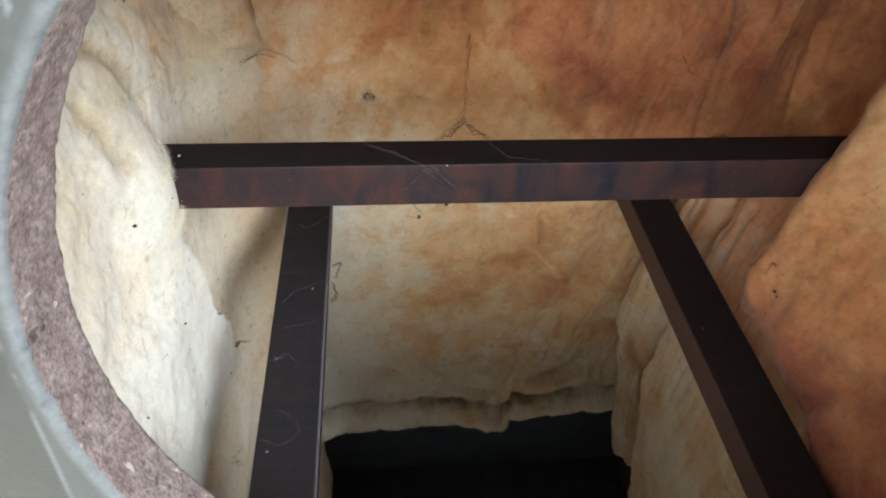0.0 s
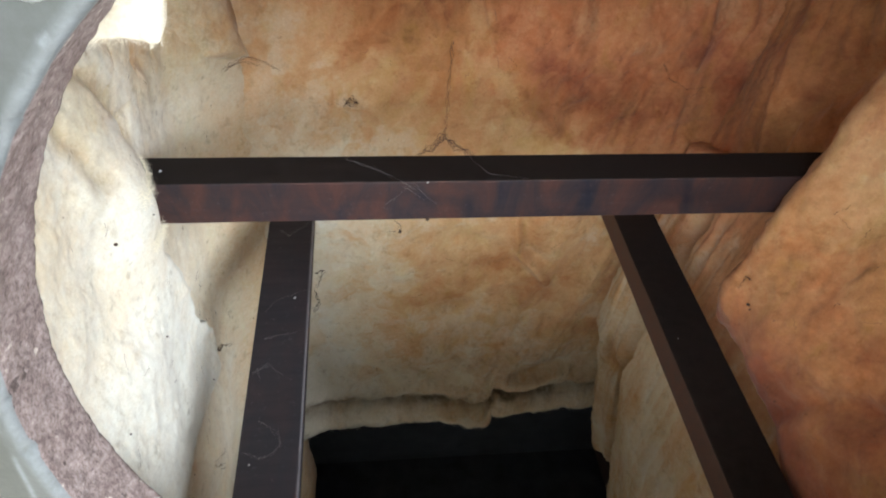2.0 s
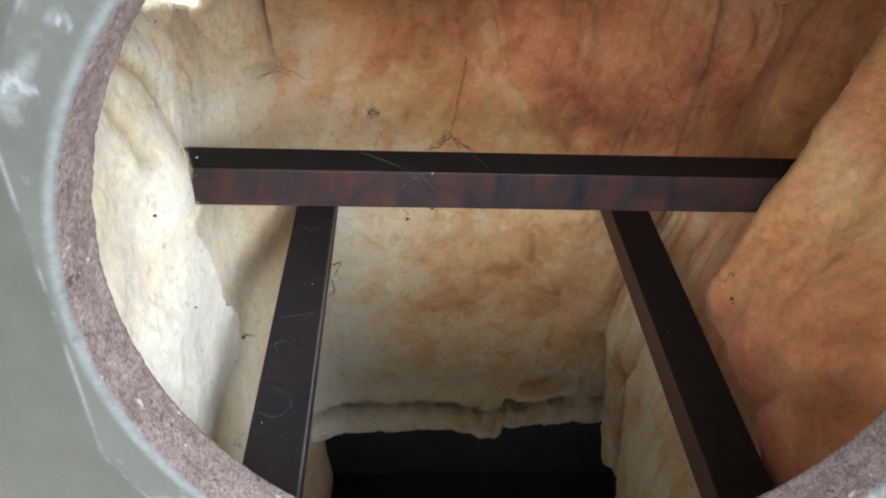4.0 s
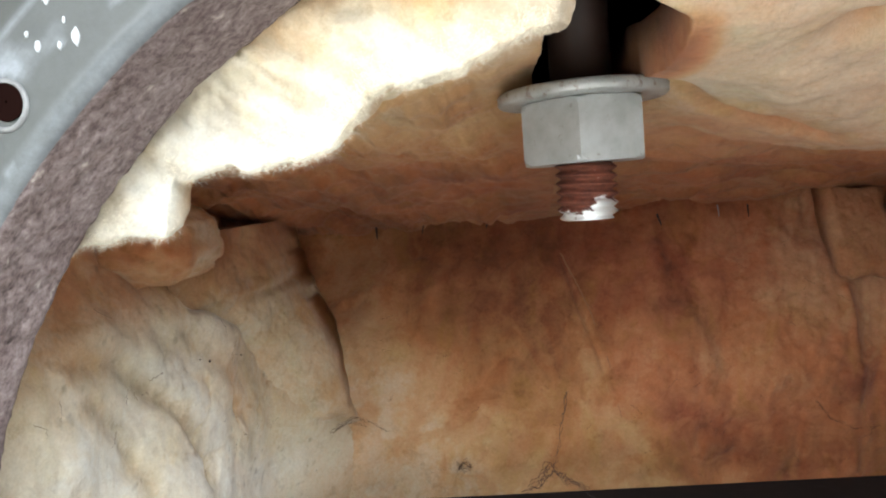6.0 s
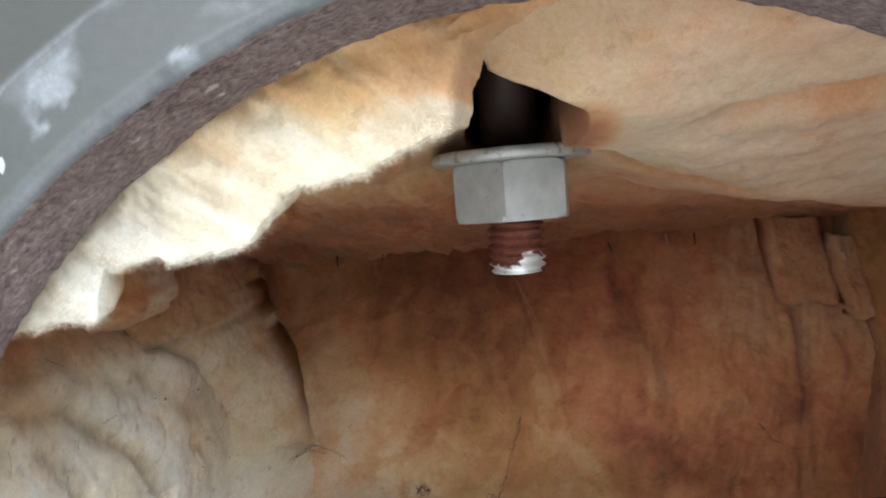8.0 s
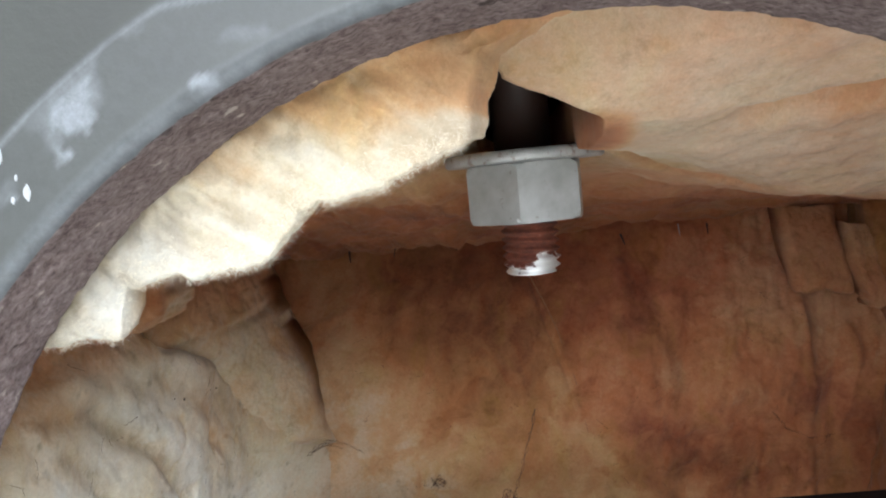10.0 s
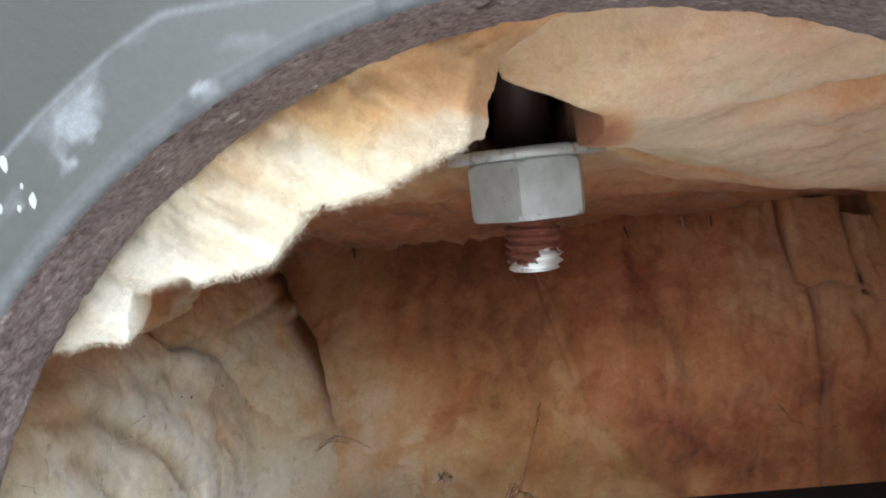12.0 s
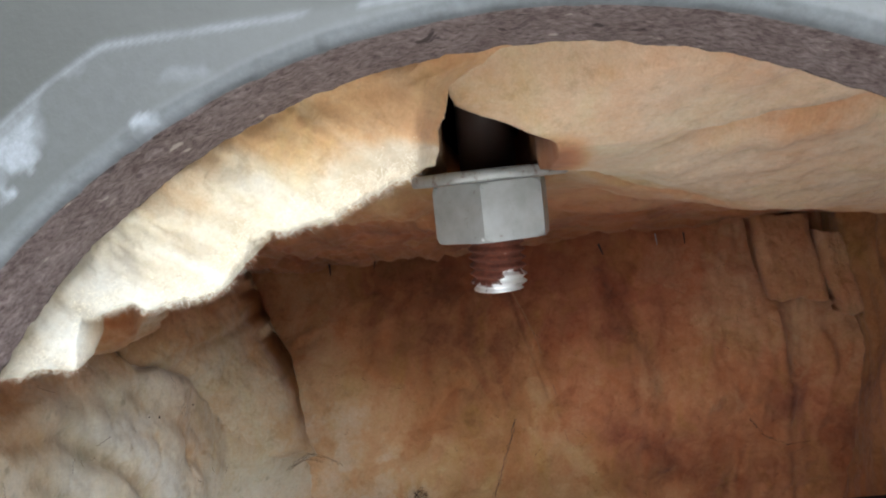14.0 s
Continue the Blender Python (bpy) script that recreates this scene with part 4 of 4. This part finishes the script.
def tuft_piece(centre, size, seed, stain, label):
    bm = bmesh.new()
    bmesh.ops.create_icosphere(bm, subdivisions=5, radius=1)
    C = np.array([v.co for v in bm.verts])
    n = fbm(C * 1.6 + seed, 4, seed) - 0.5
    fine = fbm(C * 7 + seed, 4, seed + 2) - 0.5
    C = np.sign(C) * np.abs(C) ** 0.85 * (1 + 0.5 * n + 0.16 * fine)[:, None] * np.array(size)
    me = bpy.data.meshes.new("wool_tuft")
    for v, c in zip(bm.verts, C):
        v.co = c
    bm.to_mesh(me)
    bm.free()
    at = me.attributes.new("stain", "FLOAT", "POINT")
    at.data.foreach_set("value", np.clip(stain + 0.8 * n, 0, 1).astype(np.float32))
    at = me.attributes.new("rust", "FLOAT", "POINT")
    at.data.foreach_set("value", np.full(len(C), 0.5, np.float32))
    me.polygons.foreach_set("use_smooth", np.ones(len(me.polygons), dtype=bool))
    ob = link("wool_tuft", me, [WOOL])
    ob.location = centre
    return tagged(ob, label, "insulation", "loose wool pieces")


tuft_piece((-0.083, 0.203, 0.4945), (0.0130, 0.020, 0.0105), 3, 0.42, "brown glass wool tuft wedged under the top")
tuft_piece((0.0345, 0.160, 0.5232), (0.0022, 0.006, 0.0030), 21, 0.95, "red-brown glass wool tuft beside the bolt")


def corner_flap(lo, hi, y, droop, seed, stain, label):
    """A folded square of wool hanging from the top into the corner; lo, hi: x and z of its face."""
    U, W = grid(np.linspace(0, 1, 80), np.linspace(0, 1, 80))
    rag = wave(U * 4, W * 4, seed, 3)
    X = lo[0] + (hi[0] - lo[0]) * U + 0.003 * rag + 0.002 * (1 - W)
    Z = lo[1] + (hi[1] - lo[1]) * W + 0.004 * rag - droop * U
    edge = np.minimum.reduce([U, 1 - U, W * 1.0]) * 8
    Y = y - 0.004 * np.minimum(1, edge) ** 0.5 + 0.012 * W
    P = np.stack([X, Y, Z], 2)
    P = swell(P, -lumps(P, seed, 0.004, 0.0026, 0.0010))
    S = stain + 0.4 * (tex(P, 70, 5, seed + 1) - 0.5)
    return tagged(sheet("wool_flap", P, (0, 0.008, 0), WOOL, np.clip(S, 0, 1), rust=np.full(U.shape, 0.8)), label, "insulation", "loose wool pieces")


corner_flap((0.1300, 0.4560), (0.1520, 0.490), 0.3030, 0.002, 7, 0.50, "tan square glass wool flap folded down in the corner")
corner_flap((0.1530, 0.4500), (0.1640, 0.480), 0.2960, 0.002, 9, 0.46, "small tan roll of glass wool beside the square flap")


# ---- small things ----


def on_grid(P, i, j, a, b):
    """The place of a lining where two of its coordinates are a and b."""
    k = np.argmin((P[..., i] - a) ** 2 + (P[..., j] - b) ** 2)
    return Vector(P.reshape(-1, 3)[k])


def on_back(x, z):
    return on_grid(BACK_GRID, 0, 2, x, z) - Vector((0, 0.0006, 0))


def on_left(y, z):
    return on_grid(LEFT_GRID, 1, 2, y, z) + Vector((0.0006, 0, 0))


def on_right(y, z):
    return on_grid(RIGHT_GRID, 1, 2, y, z) - Vector((0.0006, 0, 0))


def strand(bm, pts, r, wiggle, rnd, n=10):
    """A wavy thread through the points."""
    pts = [Vector(p) for p in pts]
    out = []
    for a, b in zip(pts, pts[1:]):
        for k in range(n):
            out.append(a.lerp(b, k / n) + Vector([rnd.uniform(-1, 1) * wiggle for _ in range(3)]))
    out.append(pts[-1])
    tube(bm, out, r, r * 0.5, 4)


rnd = random.Random(11)


def tangle(name, lines, mat, label, category, r=0.00016, wiggle=0.0004, copies=2, spread=0.0010, group=""):
    bm = bmesh.new()
    for line in lines:
        for c in range(copies):
            shift = Vector([rnd.uniform(-1, 1) * spread * (c > 0) for _ in range(3)])
            strand(bm, [Vector(p) + shift for p in line], r * rnd.uniform(0.4, 0.9), wiggle, rnd)
    return tagged(part(name, bm, mat), label, category, group)


def back_line(*places):
    return [on_back(x, z) for x, z in places]


FIB = "fibres caught in the wool"
fork = Vector((0.0127, 0.2110, 0.4245))
tangle("hair_fibre", [[on_back(0.0245, 0.421), Vector((0.0185, 0.253, 0.4215)), fork], [fork, Vector((0.0085, 0.2095, 0.4212)), Vector((0.0040, 0.2078, 0.4207))], [fork, Vector((0.0170, 0.2095, 0.4220)), Vector((0.0205, 0.2076, 0.4207))]], FIBRE, "long brown fibres forking from the lining onto the crosspiece", "fibre", 0.00017, 0.0005, 3, 0.0008, FIB)
tangle("hair_fibre", [back_line((-0.021, 0.391), (-0.018, 0.3945), (-0.0155, 0.392), (-0.019, 0.3905), (-0.021, 0.394))], FIBRE, "small brown fibre knot on the back lining", "fibre", 0.00018, 0.0007, 3, 0.0012, FIB)
tangle("hair_fibre", [[(-0.0640, 0.2720, 0.4165), (-0.0610, 0.2728, 0.4188), (-0.0560, 0.2740, 0.4212), (-0.0500, 0.2775, 0.4178), (-0.0450, 0.2800, 0.4130)], [(-0.0625, 0.2722, 0.4180), (-0.0570, 0.2735, 0.4200), (-0.0520, 0.2760, 0.4170)]], FIBRE, "curled brown fibres at a loose lining edge", "fibre", 0.00012, 0.0004, 3, 0.0008, FIB)
tangle("hair_fibre", [back_line((0.1163, 0.411), (0.1205, 0.404), (0.1291, 0.3994), (0.140, 0.3986))], FIBRE, "thin brown fibre on the back lining", "fibre", 0.00016, 0.0004, 2, 0.0006, FIB)
tangle("hair_fibre", [back_line((0.0275, 0.4716), (0.033, 0.458), (0.0366, 0.449), (0.0410, 0.4294), (0.0440, 0.4094))], plain_material("tan_fibre", (0.33, 0.16, 0.075), 0.8, grain=900), "long raised tan strand on the back lining", "fibre", 0.00042, 0.00022, 1, 0, FIB)
tangle("hair_fibre", [[on_left(0.232, 0.306), on_left(0.240, 0.300), on_left(0.249, 0.2905)], [on_left(0.230, 0.309), on_left(0.236, 0.303)]], FIBRE, "brown fibre wisp on the pale side lining", "fibre", 0.0002, 0.0006, 4, 0.0015, FIB)
tangle("hair_fibre", [[on_left(0.1904, 0.2805), on_left(0.199, 0.277), on_left(0.2065, 0.2689)], [on_left(0.192, 0.279), on_left(0.1975, 0.272)]], FIBRE, "curly fibre on the pale side lining", "fibre", 0.00014, 0.0006, 3, 0.0014, FIB)
tangle("hair_fibre", [[on_right(0.181, 0.388), on_right(0.184, 0.387), on_right(0.183, 0.383)]], FIBRE, "short fibre on the orange side lining", "fibre", 0.00014, 0.0003, 2, 0.0006, FIB)
tangle("hair_fibre", [[(-0.0322, 0.2233, 0.3579), (-0.0300, 0.2282, 0.3551), (-0.0319, 0.2191, 0.3544)], [(-0.0322, 0.2149, 0.3572), (-0.0307, 0.2107, 0.3551), (-0.0322, 0.2051, 0.3565)]], CRUMB, "dark fibre tangle caught on the strut's edge", "fibre", 0.00018, 0.0005, 3, 0.0008, FIB)

# short stray fibres all over the lining: too many to count
bm = bmesh.new()
for k in range(240):
    where = rnd.random()
    if where < 0.5:
        a, b = rnd.uniform(-0.05, 0.14), rnd.uniform(0.19, 0.48)
        d = Vector((rnd.uniform(-1, 1), 0, rnd.uniform(-1, 1))) * rnd.uniform(0.001, 0.004)
        pts = [on_back(a, b), on_back(a + d.x, b + d.z), on_back(a + 1.6 * d.x + d.z * 0.5, b + 1.5 * d.z)]
    elif where < 0.8:
        a, b = rnd.uniform(0.11, 0.28), rnd.uniform(0.28, 0.48)
        d = (rnd.uniform(-0.003, 0.003), rnd.uniform(-0.003, 0.003))
        pts = [on_left(a, b), on_left(a + d[0], b + d[1]), on_left(a + 1.4 * d[0] + d[1] * 0.5, b + 1.6 * d[1])]
    else:
        a, b = rnd.uniform(0.11, 0.20), rnd.uniform(0.31, 0.46)
        d = (rnd.uniform(-0.003, 0.003), rnd.uniform(-0.003, 0.003))
        pts = [on_right(a, b), on_right(a + d[0], b + d[1]), on_right(a + 1.6 * d[0], b + 1.6 * d[1])]
    strand(bm, pts, rnd.uniform(0.00003, 0.00007), 0.0003, rnd, 5)
tagged(part("stray_fibres", bm, FIBRE), "scattered short brown fibres on the wool", "fibre", kind="stuff")

# loose pale hairs along the torn lip and other free edges, part of each batt
WISP = plain_material("pale_wisp", (0.82, 0.76, 0.62), 0.9, grain=900, spec=0.1)
bm = bmesh.new()
nu = TORN_GRID.shape[0]
for k in range(9000):
    i, j = rnd.randrange(4, nu - 8), max(60, min(160, int(rnd.gauss(127, 4))))
    p = Vector(TORN_GRID[i, j])
    way = Vector((rnd.uniform(-1, 1), rnd.uniform(-0.9, 0.7), rnd.uniform(-1.0, 0.15))).normalized() * rnd.uniform(0.0003, 0.0014)
    bend = Vector((rnd.uniform(-1, 1), rnd.uniform(-1, 1), rnd.uniform(-1, 1))) * 0.0006
    tube(bm, [p - way * 0.3, p + way * 0.45 + bend, p + way + bend * 0.3], 0.000016, 0.000006, 3)
part("frayed_fringe", bm, WISP, torn_wool, "fine pale loose fibres along the torn lip")
bm = bmesh.new()
for k in range(1100):
    # a frayed collar where the crosspiece runs into the side lining
    p = on_left(rnd.uniform(0.184, 0.206), rnd.choice((0.4055, 0.4210)) + rnd.gauss(0, 0.0014))
    way = Vector((rnd.uniform(0.1, 1.0), rnd.uniform(-0.6, 0.6), rnd.uniform(-0.7, 0.7))).normalized() * rnd.uniform(0.0006, 0.0022)
    tube(bm, [p - way * 0.3, p + way * 0.5, p + way], 0.000035, 0.00001, 3)
part("frayed_collar", bm, WISP, left_wool, "pale loose fibres round the crosspiece's end")
bm = bmesh.new()
nu, nv = BACK_GRID.shape[:2]
for k in range(900):
    p = Vector(BACK_GRID[rnd.randrange(40, nu - 10), rnd.randrange(0, 10)])
    way = Vector((rnd.uniform(-0.8, 0.8), rnd.uniform(-0.8, 0.2), -1.0)).normalized() * rnd.uniform(0.0008, 0.003)
    tube(bm, [p - way * 0.3, p + way * 0.5 + Vector((rnd.uniform(-1, 1), 0, 0)) * 0.0008, p + way], 0.00006, 0.00002, 3)
part("frayed_fringe", bm, WISP, back_wool, "pale loose fibres along the torn lower edge")

# cobwebs on the timber
COB = "cobwebs on the braces"
tangle("cobweb", [[(-0.0179, 0.2059, 0.4207), (-0.0093, 0.2002, 0.4209), (-0.0012, 0.1936, 0.4206), (0.0020, 0.1934, 0.4180)]], WEB, "grey cobweb thread across the crosspiece's top", "cobweb", 0.000042, 0.0002, 3, 0.0006, COB)
tangle("cobweb", [[(0.0188, 0.2080, 0.4208), (0.0242, 0.1965, 0.4209), (0.0357, 0.1942, 0.4206)]], WEB, "grey cobweb thread across the crosspiece's top", "cobweb", 0.000028, 0.0002, 2, 0.0005, COB)
tangle("cobweb", [[(-0.0075, 0.1935, 0.4110), (-0.0020, 0.1934, 0.4165), (0.0022, 0.1935, 0.4200)], [(0.0022, 0.1935, 0.4198), (0.0060, 0.1934, 0.4150), (0.0091, 0.1935, 0.4125)], [(-0.0012, 0.1934, 0.4190), (0.0050, 0.1934, 0.4140)]], WEB, "crossed pale cobweb threads on the crosspiece's face", "cobweb", 0.000031, 0.0003, 2, 0.0006, COB)
tangle("cobweb", [[(0.0060, 0.2080, 0.4215), (0.0115, 0.2060, 0.4290), (0.0150, 0.2070, 0.4225), (0.0200, 0.2085, 0.4215)], [(0.0115, 0.2062, 0.4285), (0.0090, 0.2080, 0.4215)]], FIBRE, "brown fibre tuft standing on the crosspiece's top edge", "fibre", 0.00014, 0.0004, 3, 0.0010, FIB)
tangle("cobweb", [[(-0.0490, 0.1463, 0.3594), (-0.0447, 0.1438, 0.3595), (-0.0405, 0.1449, 0.3594), (-0.0384, 0.1491, 0.3594), (-0.0398, 0.1533, 0.3594)], [(-0.0461, 0.1568, 0.3594), (-0.0412, 0.1526, 0.3594), (-0.0384, 0.1477, 0.3594)]], WEB, "curled cobweb on the strut's top", "cobweb", 0.000035, 0.0004, 2, 0.0007, COB)
tangle("cobweb", [[(-0.0494, 0.1749, 0.3594), (-0.0454, 0.1785, 0.3595), (-0.0401, 0.1733, 0.3594)], [(-0.0485, 0.1771, 0.3594), (-0.0468, 0.1722, 0.3594)]], WEB, "curled cobweb on the strut's top", "cobweb", 0.000031, 0.0004, 2, 0.0006, COB)
tangle("cobweb", [[(-0.0475, 0.2479, 0.3594), (-0.0440, 0.2443, 0.3595), (-0.0398, 0.2479, 0.3594), (-0.0342, 0.2542, 0.3597)]], WEB, "curled cobweb in the joint of the braces", "cobweb", 0.000035, 0.0004, 2, 0.0006, COB)
tangle("cobweb", [[(-0.0489, 0.2023, 0.3594), (-0.0454, 0.2079, 0.3595), (-0.0342, 0.2135, 0.3594)], [(-0.0475, 0.1897, 0.3594), (-0.0370, 0.1925, 0.3594)]], WEB, "thin cobweb threads across the strut's top", "cobweb", 0.000024, 0.0003, 2, 0.0005, COB)
tangle("cobweb", [[(-0.0755, 0.2000, 0.4225), (-0.0740, 0.1945, 0.4170), (-0.0720, 0.1932, 0.4110)], [(-0.0745, 0.2040, 0.4215), (-0.0725, 0.1940, 0.4190)]], WEB, "grey cobweb at the crosspiece's end", "cobweb", 0.000042, 0.0004, 3, 0.0010, COB)
tangle("cobweb", [[(-0.0035, 0.1936, 0.4062), (-0.0015, 0.1932, 0.4040), (-0.0025, 0.1932, 0.4015), (-0.0055, 0.1934, 0.4022)]], CRUMB, "dark thread hanging under the crosspiece", "fibre", 0.00010, 0.0003, 2, 0.0005, FIB)


def crumb(place, size, seed, label, mat=CRUMB):
    bm = bmesh.new()
    bmesh.ops.create_icosphere(bm, subdivisions=2, radius=1)
    local = random.Random(seed)
    stretch = Vector((local.uniform(0.6, 1.3), local.uniform(0.6, 1.3), local.uniform(0.6, 1.3)))
    for v in bm.verts:
        v.co = Vector([c * k for c, k in zip(v.co, stretch)]) * size * local.uniform(0.75, 1.25)
    ob = tagged(part("debris_crumb", bm, mat), label, "debris", "crumbs on the lining")
    ob.location = place
    return ob


for k, (y, z, r) in enumerate(((0.173, 0.4164, 0.0006), (0.213, 0.4600, 0.0005), (0.1782, 0.3749, 0.0004), (0.187, 0.4144, 0.0004), (0.1425, 0.3759, 0.0005), (0.236, 0.4563, 0.0003), (0.2665, 0.4549, 0.0004), (0.262, 0.458, 0.0003), (0.209, 0.462, 0.0004), (0.240, 0.470, 0.0003), (0.205, 0.3200, 0.0004))):
    crumb(on_left(y, z), r * 0.75, k, "tiny dark crumb on the pale side lining")
for k, (y, z, r) in enumerate(((0.1770, 0.3810, 0.0006), (0.1757, 0.3802, 0.0004), (0.150, 0.366, 0.0003))):
    crumb(on_right(y, z), r, 40 + k, "dark crumb on the orange side lining")
crumb((-0.0019, 0.1931, 0.4022), 0.0007, 60, "dark crumb hanging in a web under the crosspiece")
crumb((0.0064, 0.1937, 0.4064), 0.0006, 61, "dark crumb at the crosspiece's lower edge")
crumb((-0.0388, 0.2089, 0.3594), 0.00024, 62, "white speck on the black-brown strut", PALE_PAINT)
crumb((-0.0469, 0.1418, 0.3594), 0.0003, 63, "grey speck on the black-brown strut", WEB)
crumb((-0.0706, 0.2000, 0.4207), 0.0004, 64, "white speck on the crosspiece's top", PALE_PAINT)
crumb((0.0060, 0.1936, 0.4200), 0.00024, 65, "white speck on the crosspiece's edge", PALE_PAINT)
crumb((0.0961, 0.1827, 0.3594), 0.0002, 66, "white speck on the black-brown strut", PALE_PAINT)

# nail points coming through the lining where the top meets the back
for x, z, r, lean in ((-0.0489, 0.4860, 0.0005, 3), (-0.0290, 0.4865, 0.0003, 14), (-0.0018, 0.4867, 0.0005, 8), (0.0690, 0.4815, 0.0005, -20), (0.0926, 0.4831, 0.00028, -9), (0.1043, 0.4822, 0.0004, -6)):
    bm = bmesh.new()
    tube(bm, [(0, 0, 0.003), (0, 0, -0.001), (0, 0, -0.0022)], r, r * 0.35, 8)
    nail = tagged(part("nail", bm, PALE_PAINT if r == 0.00028 else CRUMB), "thin nail point sticking down through the lining", "nail", "nail points along the top")
    nail.matrix_world = pose(x, 0.3185, z, 10, lean, 0)
